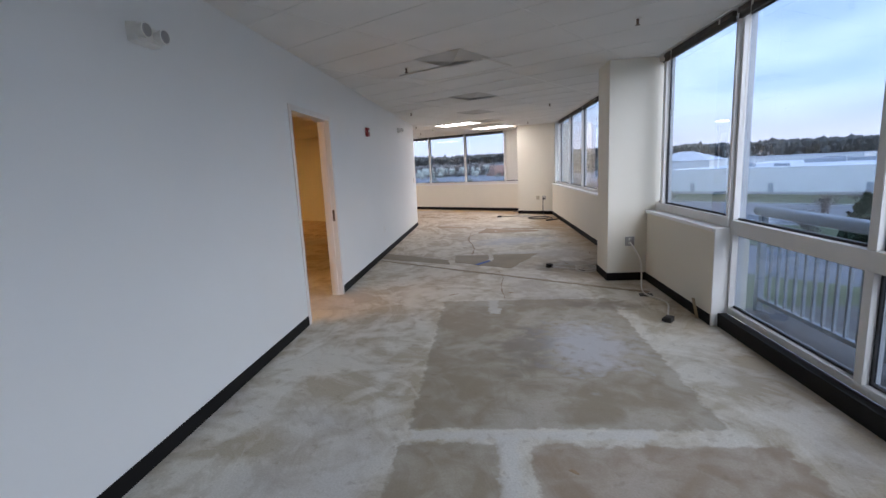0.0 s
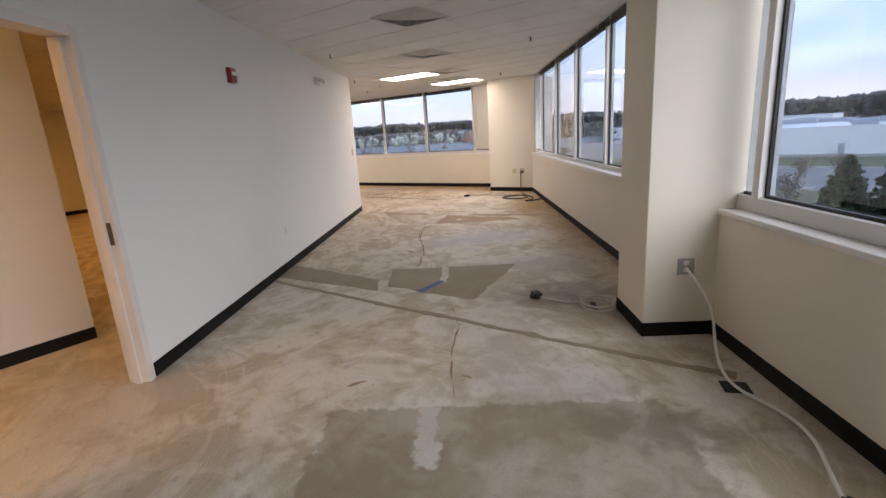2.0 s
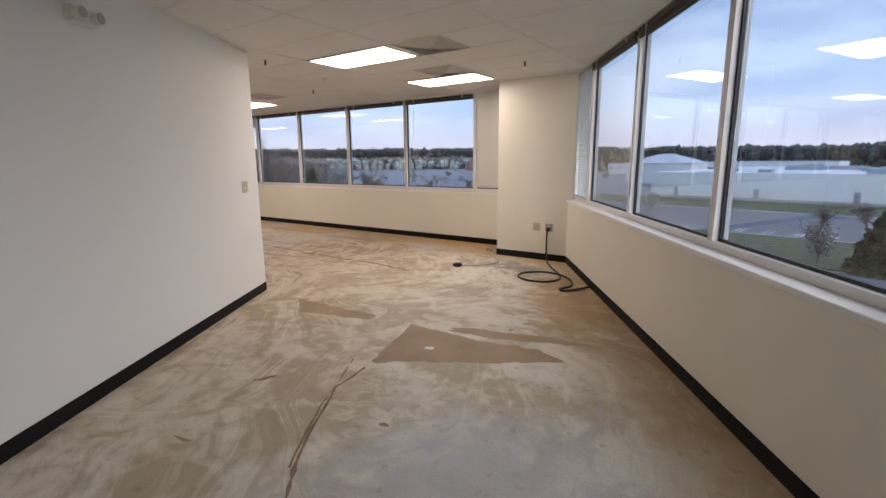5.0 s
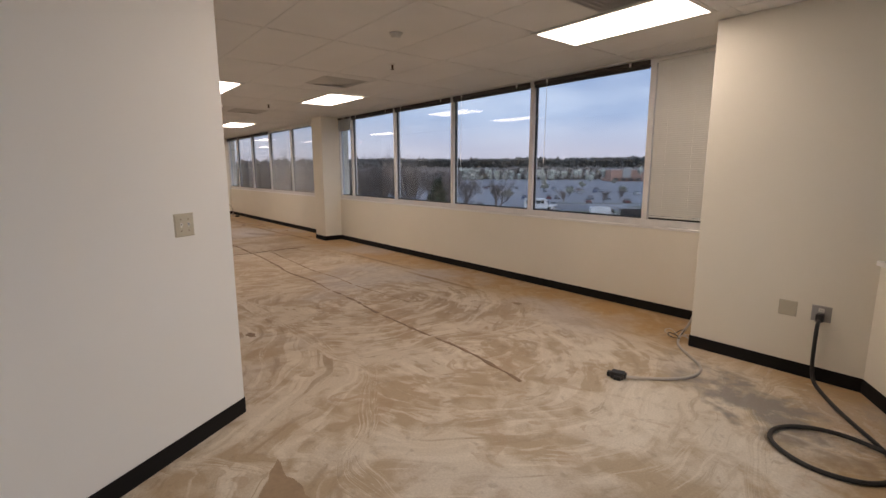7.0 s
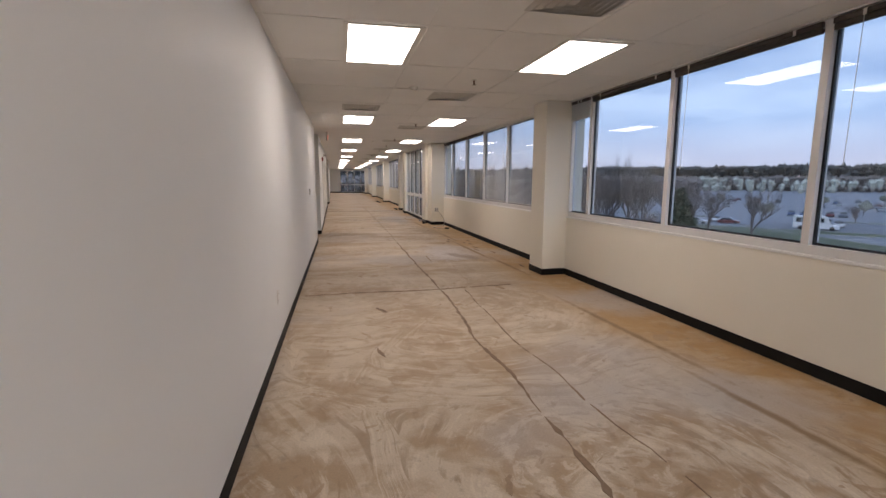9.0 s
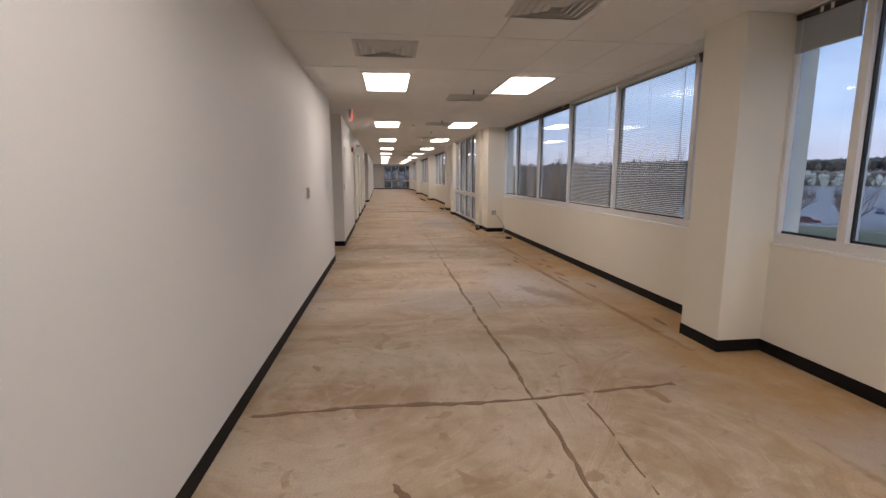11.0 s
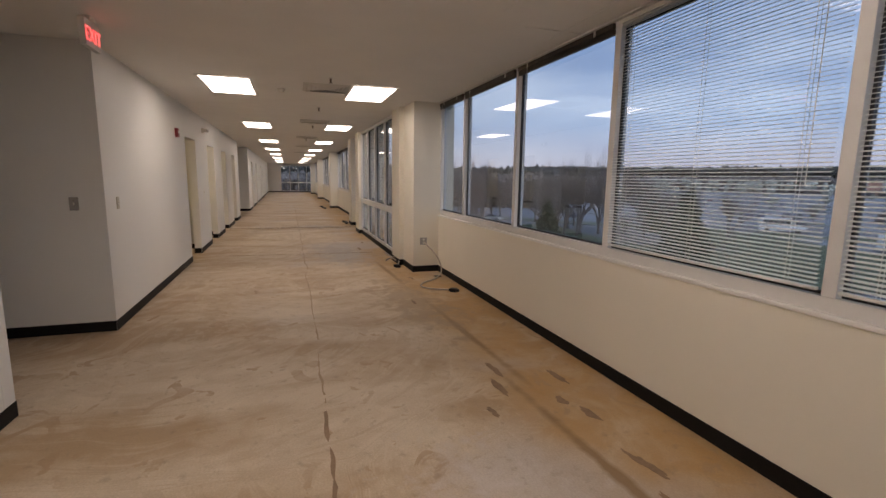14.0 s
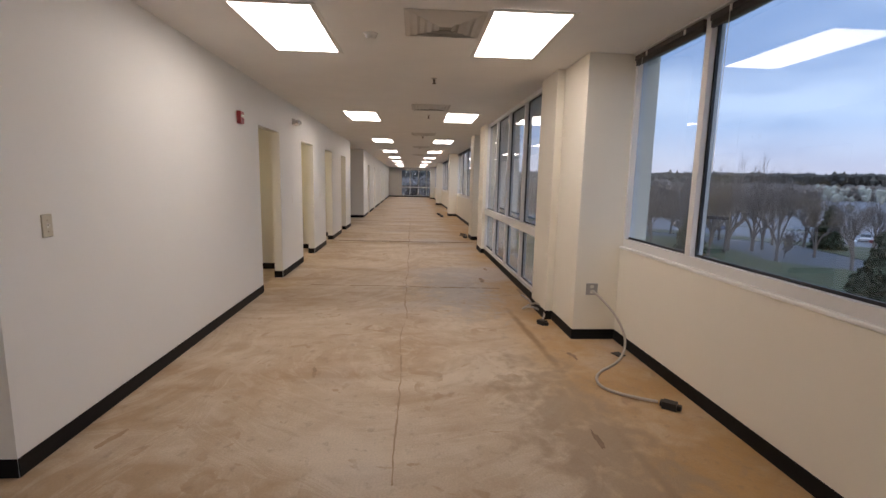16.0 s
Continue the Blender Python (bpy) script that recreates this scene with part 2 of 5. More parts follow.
    l.new(base, b.inputs["Base Color"])
    l.new(ramp(blot, 0.3, 0.7, 0.48, 0.75), b.inputs["Roughness"])
    b.inputs["Specular IOR Level"].default_value = 0.35
    h = n.new("ShaderNodeMath")
    h.operation = "ADD"
    l.new(speck, h.inputs[0])
    l.new(streak, h.inputs[1])
    bp = n.new("ShaderNodeBump")
    bp.inputs["Strength"].default_value, bp.inputs["Distance"].default_value = 0.25, 0.012
    l.new(h.outputs[0], bp.inputs["Height"])
    l.new(bp.outputs[0], b.inputs["Normal"])
    return m


def glass_pane():
    m, n, l, b = make("window_glass")
    b.inputs["Base Color"].default_value = (0.365, 0.38, 0.395, 1)
    b.inputs["Roughness"].default_value = 0.0
    b.inputs["IOR"].default_value = 1.5
    b.inputs["Transmission Weight"].default_value = 1.0
    return m


def glow(name, colour, strength):
    m, n, l, b = make(name)
    b.inputs["Base Color"].default_value = (0.85, 0.85, 0.82, 1)
    b.inputs["Emission Color"].default_value = (*colour, 1)
    b.inputs["Emission Strength"].default_value = strength
    b.inputs["Roughness"].default_value = 0.4
    return m


WALL = surface("white_wall_paint", (0.78, 0.78, 0.755), 0.55, vary=0.02, scale=1.2, fine=220, bump=0.04)
# yellower than white_wall_paint, standing in for warm lamp light on the window side
WALLWARM = surface("lamp_tinted_wall_paint", (0.79, 0.75, 0.65), 0.55, vary=0.025, scale=1.2, fine=220, bump=0.04)
CEIL = surface("ceiling_board", (0.78, 0.765, 0.74), 0.85, vary=0.04, scale=2.0, fine=160, bump=0.15)
TBAR = surface("ceiling_grid_steel", (0.755, 0.74, 0.715), 0.5, vary=0.03)
FLOOR = concrete()
VINYL = surface("black_vinyl_base", (0.008, 0.0075, 0.008), 0.6, spec=0.2, vary=0.25, scale=3, fine=90, bump=0.05)
ALU = surface("anodised_aluminium", (0.72, 0.71, 0.70), 0.42, 0.1, vary=0.05, scale=5, fine=200, bump=0.02)
GASKET = surface("black_rubber_gasket", (0.015, 0.015, 0.017), 0.5, vary=0.2)
BRONZE = surface("dark_blind_stack", (0.05, 0.042, 0.036), 0.5, vary=0.25, fine=120)
SILLW = surface("white_sill_paint", (0.82, 0.81, 0.79), 0.4, vary=0.03)
SLAT = surface("blind_slat_enamel", (0.75, 0.74, 0.70), 0.4, vary=0.04)
SLATGREY = surface("blind_slat_grey_enamel", (0.48, 0.51, 0.53), 0.4, vary=0.04)
GLASS = glass_pane()
LAMP = glow("lit_prismatic_lens", (1.0, 0.86, 0.77), 10.0)
LAMPROOM = glow("lit_room_lens", (1.0, 0.76, 0.42), 11.0)
LAMPWARM = glow("lit_warm_lens", (1.0, 0.50, 0.13), 13.0)
LAMPOFF = surface("unlit_prismatic_lens", (0.72, 0.72, 0.70), 0.35, vary=0.04, fine=300, bump=0.2)
METALW = surface("white_enamelled_steel", (0.72, 0.70, 0.66), 0.4, vary=0.03)
VENT = surface("diffuser_grey_enamel", (0.55, 0.53, 0.50), 0.5, vary=0.05)
JAMB = surface("painted_door_jamb", (0.74, 0.70, 0.66), 0.45, vary=0.04)
PLATE = surface("ivory_switch_plate", (0.50, 0.46, 0.36), 0.4, vary=0.04)
PLATEG = surface("steel_outlet_plate", (0.36, 0.35, 0.34), 0.4, 0.4, vary=0.06)
RED = surface("red_enamel", (0.28, 0.02, 0.02), 0.35, vary=0.08)
WHITEP = surface("white_plastic", (0.75, 0.73, 0.68), 0.4, vary=0.03)
CABLE = surface("black_cable_rubber", (0.014, 0.013, 0.013), 0.5, vary=0.2)
CONDUIT = surface("grey_flex_conduit", (0.46, 0.42, 0.37), 0.5, 0.1, vary=0.1, fine=140)
PALECON = surface("pale_flex_conduit", (0.62, 0.60, 0.55), 0.5, 0.1, vary=0.12, fine=140)
BRASS = surface("sprinkler_metal", (0.16, 0.11, 0.08), 0.4, 0.6, vary=0.1)


# ---- building blocks ----
A1 = radians(32.2)


def P(u, v, z=0.0):
    """Place in the world of (across, along) in the first corridor."""
    return Vector((u * math.cos(A1) - v * math.sin(A1), u * math.sin(A1) + v * math.cos(A1), z))


def run(p, q):
    """Frame with its origin at p, x towards q, y to the left, z up."""
    p, q = Vector((p[0], p[1], 0)), Vector((q[0], q[1], 0))
    return Matrix.Translation(p) @ Matrix.Rotation(math.atan2(q.y - p.y, q.x - p.x), 4, "Z"), (q - p).length


def add_box(bm, x0, x1, y0, y1, z0, z1, m=Matrix()):
    v = [bm.verts.new(m @ Vector((x, y, z))) for z in (z0, z1) for y in (y0, y1) for x in (x0, x1)]
    for f in ((0, 2, 3, 1), (4, 5, 7, 6), (0, 1, 5, 4), (2, 6, 7, 3), (0, 4, 6, 2), (1, 3, 7, 5)):
        bm.faces.new([v[i] for i in f])
    return v


def finish(name, bm, mat, parent=None, m=None, bevel=0.0, smooth=False, segments=2):
    me = bpy.data.meshes.new(name)
    bmesh.ops.recalc_face_normals(bm, faces=bm.faces)
    bm.to_mesh(me)
    bm.free()
    me.materials.append(mat)
    if smooth:
        for p in me.polygons:
            p.use_smooth = True
    ob = new(name, me)
    if parent:
        ob.parent = parent
    if m is not None:
        ob.matrix_basis = m
    if bevel:
        mod = ob.modifiers.new("bevel", "BEVEL")
        mod.width, mod.segments, mod.limit_method = bevel, segments, "ANGLE"
    return ob


def block(name, mat, x0, x1, y0, y1, z0, z1, parent=None, m=None, bevel=0.0):
    bm = bmesh.new()
    add_box(bm, x0, x1, y0, y1, z0, z1)
    return finish(name, bm, mat, parent, m, bevel)


def base_at(name, m=Matrix()):
    e = new(name)
    e.empty_display_size = 0.1
    e.matrix_basis = m
    return e


def tube(name, pts, r, mat, parent=None, m=None, cyclic=False):
    cu = bpy.data.curves.new(name, "CURVE")
    cu.dimensions, cu.bevel_depth, cu.bevel_resolution, cu.resolution_u = "3D", r, 2, 8
    sp = cu.splines.new("NURBS")
    sp.points.add(len(pts) - 1)
    for a, p in zip(sp.points, pts):
        a.co = (*p, 1)
    sp.use_endpoint_u, sp.order_u, sp.use_cyclic_u = True, 3, cyclic
    tmp = bpy.data.objects.new(name, cu)
    me = tmp.to_mesh().copy()
    bpy.data.objects.remove(tmp)
    me.materials.clear()
    me.materials.append(mat)
    for p in me.polygons:
        p.use_smooth = True
    ob = new(name, me)
    if parent:
        ob.parent = parent
    if m is not None:
        ob.matrix_basis = m
    return ob


CH = 2.67          # ceiling height
T = 0.12           # partition thickness


def partition(name, p, q, openings=(), label="", thick=T, z1=CH, base=True, side=1):
    """Painted partition from p to q, its face on the line, its thickness to the right (side=1) or left; openings (s0, s1, head)."""
    m, length = run(p, q)
    bm = bmesh.new()
    y0, y1 = (-thick, 0) if side > 0 else (0, thick)
    spans = []
    at = 0.0
    for s0, s1, head in openings:
        spans.append((at, s0, 0))
        spans.append((s0, s1, head))
        at = s1
    spans.append((at, length, 0))
    for s0, s1, z in spans:
        add_box(bm, s0, s1, y0, y1, z, z1)
    wall = finish(name, bm, WALL, None, m)
    tagged(wall, label or "white painted plasterboard partition wall", "wall", kind="structure")
    if base:
        bb = bmesh.new()
        for s0, s1, z in spans:
            if z == 0 and s1 - s0 > 0.02:
                a = 0.006 if side > 0 else -0.006
                add_box(bb, s0, s1, min(0.0005 * side, a), max(0.0005 * side, a), 0, 0.1)
        o = finish("baseboard", bb, VINYL, None, m, 0.002)
        tagged(o, "black vinyl cove base along the white wall", "baseboard", kind="structure")
    return wall

# ---- large structure ----
HULL = [P(2.26, -6), P(2.28, 15.0), Vector((-63.0, 14.02, 0)), Vector((-63.0, 3.0, 0)), Vector((-12.0, 3.0, 0)), P(-7.5, -6)]


def sheet(name, z0, z1, mat):
    bm = bmesh.new()
    lo = [bm.verts.new((p.x, p.y, z0)) for p in HULL]
    hi = [bm.verts.new((p.x, p.y, z1)) for p in HULL]
    bm.faces.new(lo[::-1])
    bm.faces.new(hi)
    k = len(HULL)
    for i in range(k):
        bm.faces.new((lo[i], lo[(i + 1) % k], hi[(i + 1) % k], hi[i]))
    return finish(name, bm, mat)


tagged(sheet("floor", -0.3, 0.0, FLOOR), "bare concrete slab with carpet glue and trowel swirls", "floor", kind="structure")

# ceiling: boards with a slightly proud steel grid, all turned with the long corridor
GRID = Matrix.Translation((-7.42, 10.35, 0)) @ Matrix.Rotation(radians(-0.75), 4, "Z")
ceil = sheet("ceiling", CH, CH + 0.25, CEIL)
ceil.data.materials.append(TBAR)
bm = bmesh.new()
bm.from_mesh(ceil.data)
nf = len(bm.faces)
bars = bmesh.new()
for i in range(-44, 12):
    add_box(bars, i * 1.28 - 0.64 - 0.012, i * 1.28 - 0.64 + 0.012, -22, 6, CH - 0.004, CH + 0.02, GRID)
for j in range(-28, 8):
    add_box(bars, -58, 18, j * 0.622 - 0.012, j * 0.622 + 0.012, CH - 0.0035, CH + 0.02, GRID)
for i, p in enumerate(HULL):
    q = HULL[(i + 1) % len(HULL)]
    if i == 3:
        continue
    d = (q - p).normalized()
    nrm = Vector((d.y, -d.x, 0))
    bmesh.ops.bisect_plane(bars, geom=bars.verts[:] + bars.edges[:] + bars.faces[:], plane_co=p, plane_no=nrm, clear_outer=True)
tmp = bpy.data.meshes.new("bars")
bars.to_mesh(tmp)
bars.free()
bm.from_mesh(tmp)
bm.faces.ensure_lookup_table()
for f in bm.faces[nf:]:
    f.material_index = 1
bm.to_mesh(ceil.data)
bm.free()
tagged(ceil, "suspended ceiling of off-white boards in a steel grid", "ceiling", kind="structure")

# inner partitions
CORNER = P(-1.80, 12.60)
INY = lambda x: 9.70 + (CORNER.x - x) * 0.0125 if x > -21.3 else 9.87
partition("wall_first_corridor", P(-1.80, 12.60), P(-1.80, -6), [(7.05, 8.17, 2.13)], side=1)
W_A = (CORNER.x, CORNER.y)
partition("wall_long_corridor", (-19.55, INY(-19.55)), W_A)
partition("wall_side_passage_near", (-19.55, 5.0), (-19.55, INY(-19.55)), side=1)
partition("wall_side_passage_far", (-21.25, 9.88), (-21.25, 5.0), side=1)
partition("wall_side_passage_end", (-21.5, 5.5), (-19.3, 5.5), side=1)
DOORS = [(-25.13, -26.08), (-27.45, -28.45), (-29.75, -30.68), (-32.15, -33.1)]
L0 = -34.2
ops = sorted((b - L0, a - L0, 2.15) for a, b in DOORS)
partition("wall_offices", (L0, 9.87), (-21.25, 9.88), ops)
partition("wall_lobby_near", (L0, 5.0), (L0, 9.87), side=1)
partition("wall_lobby_far", (-37.7, 9.94), (-37.7, 5.0), side=1)
partition("wall_lobby_end", (-38.0, 5.4), (-34.0, 5.4), side=1)
FAR_DOORS = [(-39.6, -40.6), (-43.2, -44.2), (-48.4, -49.4), (-53.8, -54.8)]
partition("wall_far_rooms", (-62.7, 9.80), (-37.7, 9.94), sorted((b + 62.7, a + 62.7, 2.15) for a, b in FAR_DOORS))
partition("wall_end", (-62.6, 10.95), (-62.6, 9.5), side=1)
# rooms behind the doors
partition("wall_room_back", (-63, 6.8), (-21.3, 6.8))
for x in (-26.75, -29.1, -31.4, -42.0, -46.3, -51.6, -57):
    partition("wall_room_side", (x, 9.75), (x, 6.8), side=1)
partition("wall_room_end", (-62.9, 9.7), (-62.9, 6.7), side=-1)
partition("wall_back", P(3, -5.8), P(-7.4, -5.8), side=-1)
partition("wall_inner_room", (-5.72, 3.88), (-5.72, -3.5), side=1)
partition("wall_inner_far", (-16.3, 9.55), (-16.3, 3.0), side=1)
partition("wall_core_back", (-19.5, 3.05), (-11.9, 3.05), side=1, base=False)
partition("wall_core_side", (-12, 3.05), P(-7.45, -6), side=1, base=False)


def door_frame(name, p, q, head, depth=T, label=""):
    """Painted steel frame lining an opening, with a stop and a strike plate."""
    m, w = run(p, q)
    e = base_at(name, m)
    for x0, x1 in ((-0.045, 0.012), (w - 0.012, w + 0.045)):
        block("jamb", JAMB, x0, x1, -depth - 0.012, 0.012, 0, head + 0.045, e, None, 0.003)
    block("head", JAMB, 0.012, w - 0.012, -depth - 0.012, 0.012, head - 0.012, head + 0.045, e, None, 0.003)
    for x0, x1 in ((0.0125, 0.028), (w - 0.028, w - 0.0125)):
        block("stop", JAMB, x0, x1, -depth * 0.75, -depth * 0.35, 0, head - 0.013, e, None, 0.002)
    block("strike_plate", BRASS, 0.0125, 0.016, -depth * 0.32, -0.01, 0.93, 1.07, e, None, 0.001)
    tagged(e, label or "off-white painted steel door frame without a door", "door frame", kind="structure")
    return e


door_frame("door_1", P(-1.80, 5.55), P(-1.80, 4.43), 2.13)


# outer walls with their window bands
def sill_wall(name, m, s0, s1, top, thick=0.30, ledge=0.02, edge=0.035):
    bm = bmesh.new()
    add_box(bm, s0, s1, -thick, 0, 0, top)
    o = finish(name, bm, WALLWARM, None, m, 0.006)
    tagged(o, "painted low wall under the windows, lamp warmth in its colour", "wall", kind="structure")
    b = block("baseboard", VINYL, s0, s1, 0.0005, 0.007, 0, 0.1, None, m, 0.002)
    tagged(b, "black vinyl cove base under the windows", "baseboard", kind="structure")
    c = block("trim", SILLW, s0, s1, -0.12, ledge, top, top + edge, None, m, 0.006)
    tagged(c, "white window ledge", "window sill", kind="structure")
    return o


def pane(e, s0, s1, z0, z1, y):
    """Glass with its gasket between two mullions."""
    g = bmesh.new()
    add_box(g, s0, s0 + 0.016, y - 0.016, y + 0.009, z0, z1)
    add_box(g, s1 - 0.016, s1, y - 0.016, y + 0.009, z0, z1)
    add_box(g, s0 + 0.016, s1 - 0.016, y - 0.016, y + 0.009, z0, z0 + 0.018)
    add_box(g, s0 + 0.016, s1 - 0.016, y - 0.016, y + 0.009, z1 - 0.016, z1)
    finish("gasket", g, GASKET, e)
    gl = block("pane", GLASS, s0 + 0.01, s1 - 0.01, y - 0.006, y, z0 + 0.01, z1 - 0.01, e)
    gl.visible_shadow = False


def window_band(name, m, marks, z0, z1, y, label, transom=None, rail=0.055):
    """Aluminium window band; marks are the mullions' places along the wall, y the frames' face."""
    e = base_at(name, m)
    s0, s1 = marks[0], marks[-1]
    w = 0.032
    block("frame_rail", ALU, s0, s1, y - 0.10, y, z0, z0 + rail, e, None, 0.003)
    block("frame_rail", ALU, s0, s1, y - 0.10, y, z1 - 0.05, z1, e, None, 0.003)
    if transom:
        block("frame_rail", ALU, s0, s1, y - 0.101, y + 0.012, transom[0], transom[1], e, None, 0.004)
    rows = [(z0 + rail, z1 - 0.05)] if not transom else [(z0 + rail, transom[0]), (transom[1], z1 - 0.05)]
    for a, b in rows:
        for i, s in enumerate(marks):
            lo = s if i == 0 else s - w
            hi = s if i == len(marks) - 1 else s + w
            block("mullion", ALU, lo, hi, y - 0.10, y + 0.004, a, b, e, None, 0.003)
        for i in range(len(marks) - 1):
            lo = marks[i] + (w if i else 0)
            hi = marks[i + 1] - (w if i < len(marks) - 2 else 0)
            pane(e, lo, hi, a, b, y - 0.045)
    tagged(e, label, "window", kind="structure")
    return e


def blind_stack(m, s0, s1, ztop, y, drop=0.085, mat=None):
    """Raised blind: a dark head rail with its slats drawn up, clips and a wand."""
    e = base_at("raised_blind", m @ Matrix.Translation((s0, y, ztop)))
    w = s1 - s0
    block("head_rail", BRONZE, 0.01, w - 0.01, -0.012, 0.026, -0.04, 0, e, None, 0.003)
    bm = bmesh.new()
    k = int((drop - 0.042) / 0.005)
    for i in range(k):
        add_box(bm, 0.015, w - 0.015, -0.008, 0.018, -0.045 - i * 0.005 - 0.003, -0.045 - i * 0.005)
    finish("slat_stack", bm, mat or BRONZE, e)
    for x in (0.22, w - 0.22):
        block("clip", METALW, x - 0.012, x + 0.012, 0.0265, 0.031, -0.045, -0.002, e, None, 0.002)
    tube("wand", [(w * 0.86, 0.024, -0.02), (w * 0.86, 0.03, -0.5), (w * 0.86 + 0.01, 0.03, -1.05)], 0.0022, WHITEP, e)
    tagged(e, "raised window blind with a dark stacked rail", "blind", "raised blinds")
    return e


def blind_down(m, s0, s1, ztop, zbot, y, tilt, mat, label):
    """Lowered venetian blind with every slat."""
    e = base_at("venetian_blind", m @ Matrix.Translation((s0, y, ztop)))
    w = s1 - s0
    block("head_rail", mat, 0.006, w - 0.006, -0.014, 0.014, -0.03, 0, e, None, 0.003)
    bm = bmesh.new()
    v = []
    for j in range(4):
        t = (j / 3 - 0.5)
        yy, zz = t * 0.025, 0.0028 * (1 - (2 * t) ** 2)
        c, s = math.cos(radians(tilt)), math.sin(radians(tilt))
        v.append([bm.verts.new((x, yy * c - zz * s, yy * s + zz * c)) for x in (0.008, w - 0.008)])
    for a, b in zip(v, v[1:]):
        bm.faces.new((a[0], a[1], b[1], b[0]))
    first = finish("slat", bm, mat, e, Matrix.Translation((0, 0, -0.045)), smooth=True)
    pitch = 0.0212
    k = int((ztop - zbot - 0.07) / pitch)
    for i in range(1, k):
        o = new("slat", first.data)
        o.parent = e
        o.matrix_basis = pose(0, 0, -0.045 - i * pitch, random.uniform(-1.5, 1.5), 0, 0)
    zb = -0.045 - k * pitch
    block("bottom_rail", mat, 0.006, w - 0.006, -0.012, 0.012, zb - 0.012, zb + 0.004, e, None, 0.003)
    for x in (0.15, w / 2, w - 0.15):
        bmc = bmesh.new()
        add_box(bmc, x - 0.0012, x + 0.0012, -0.0145, -0.0135, zb, -0.03)
        add_box(bmc, x - 0.0012, x + 0.0012, 0.0135, 0.0145, zb, -0.03)
        finish("ladder_cord", bmc, WHITEP, e)
    tube("wand", [(0.1, 0.022, -0.02), (0.1, 0.028, -0.6), (0.1, 0.028, -1.15)], 0.0022, WHITEP, e)
    tagged(e, label, "blind", "lowered blinds")
    return e


# first corridor, outer side: x along the walk, y into the room
R1, _ = run(P(1.965, 0), P(2.065, 14.2))
HEAD = 2.655
sill_wall("wall_first_sill", R1, 6.05, 14.6, 0.89)
sill_wall("wall_first_box", R1, 4.18, 6.05, 0.848, 0.30)
bx = block("trim", SILLW, 4.162, 4.179, -0.2, 0.004, 0.0, 0.884, None, R1, 0.003)
tagged(bx, "white end panel of the low window wall", "wall trim", kind="structure")
window_band("window_1", R1, [6.3, 7.25, 8.80, 10.36, 11.90, 13.44, 14.6], 0.925, HEAD, -0.10, "aluminium window band above the low wall", rail=0.05)
window_band("window_2", R1, [4.17, 5.72, 6.3], 0.883, HEAD, -0.10, "aluminium window above the boxed low wall", rail=0.09)
window_band("window_3", R1, [-4.9, -3.4, -1.87, -0.34, 1.17, 2.69, 4.17], 0.12, HEAD, -0.13, "full-height aluminium window bay", transom=(0.83, 0.95))
kb = block("baseboard", VINYL, -6, 4.16, -0.128, -0.05, 0, 0.119, None, R1, 0.004)
tagged(kb, "black kerb under the full-height windows", "baseboard", kind="structure")
fl = block("wall_first_plain", WALL, -6.0, -4.9, -0.25, 0, 0, CH, None, R1)
tagged(fl, "white painted wall", "wall", kind="structure")
tr = block("trim", WALL, -5.0, 14.6, -0.24, -0.06, HEAD + 0.001, CH - 0.001, None, R1)
tagged(tr, "white head trim above the windows", "trim", kind="structure")

for a, b in ((2.72, 4.14), (4.20, 5.69), (7.28, 8.77), (8.83, 10.33), (10.39, 11.87), (11.93, 13.41), (1.20, 2.66)):
    blind_stack(R1, a, b, HEAD - 0.01, -0.09)
blind_down(R1, 13.47, 14.55, HEAD - 0.01, 0.98, -0.085, 25, SLATGREY, "grey venetian blind, lowered, slats half open")


def column(name, m, x0, x1, y0, y1):
    """Boxed column with its vinyl base."""
    o = block(name, WALLWARM, x0, x1, y0, y1, 0, CH, None, m, 0.006)
    tagged(o, "off-white painted boxed column", "column", kind="structure")
    bm = bmesh.new()
    d = 0.006
    add_box(bm, x0 - d, x1 + d, y0, y1 + d, 0, 0.1)
    b = finish("baseboard", bm, VINYL, None, m, 0.002)
    tagged(b, "black vinyl base round the column", "baseboard", kind="structure")
    return o


column("wall_column_first", R1, 5.90, 6.44, -0.2, 0.47)

# long corridor, outer side: x towards the far end, y into the room
R2, _ = run((0, 13.80), (-60, 13.80))
SILL = 0.90
column("wall_column_corner", R2, 5.70, 6.92, -0.35, 0.75)
sill_wall("wall_long_sill_near", R2, 6.92, 14.80, SILL, ledge=0.012, edge=0.024)
sill_wall("wall_long_sill_mid", R2, 15.28, 23.27, SILL, ledge=0.012, edge=0.024)
column("wall_column_mid", R2, 14.80, 15.28, -0.25, 0.39)
column("wall_column_bay_near", R2, 23.27, 23.92, -0.25, 0.42)
column("wall_column_bay_inner", R2, 23.921, 24.5, -0.25, 0.50)
window_band("window_4", R2, [6.92, 7.80, 9.40, 11.0, 12.62, 14.24, 14.80], SILL + 0.024, HEAD, -0.022, "aluminium window band in the long corridor", rail=0.072)
window_band("window_5", R2, [15.28, 15.92, 17.53, 19.12, 20.69, 22.23, 23.27], SILL + 0.024, HEAD, -0.022, "aluminium window band in the long corridor", rail=0.072)
for a, b in ((7.83, 9.37), (9.43, 10.97), (11.03, 12.59), (12.65, 14.21), (15.30, 15.89), (19.15, 20.66), (20.72, 22.2), (22.26, 23.26)):
    blind_stack(R2, a, b, HEAD - 0.01, -0.02)
blind_stack(R2, 14.27, 14.79, HEAD - 0.01, -0.02, 0.28, SLATGREY)
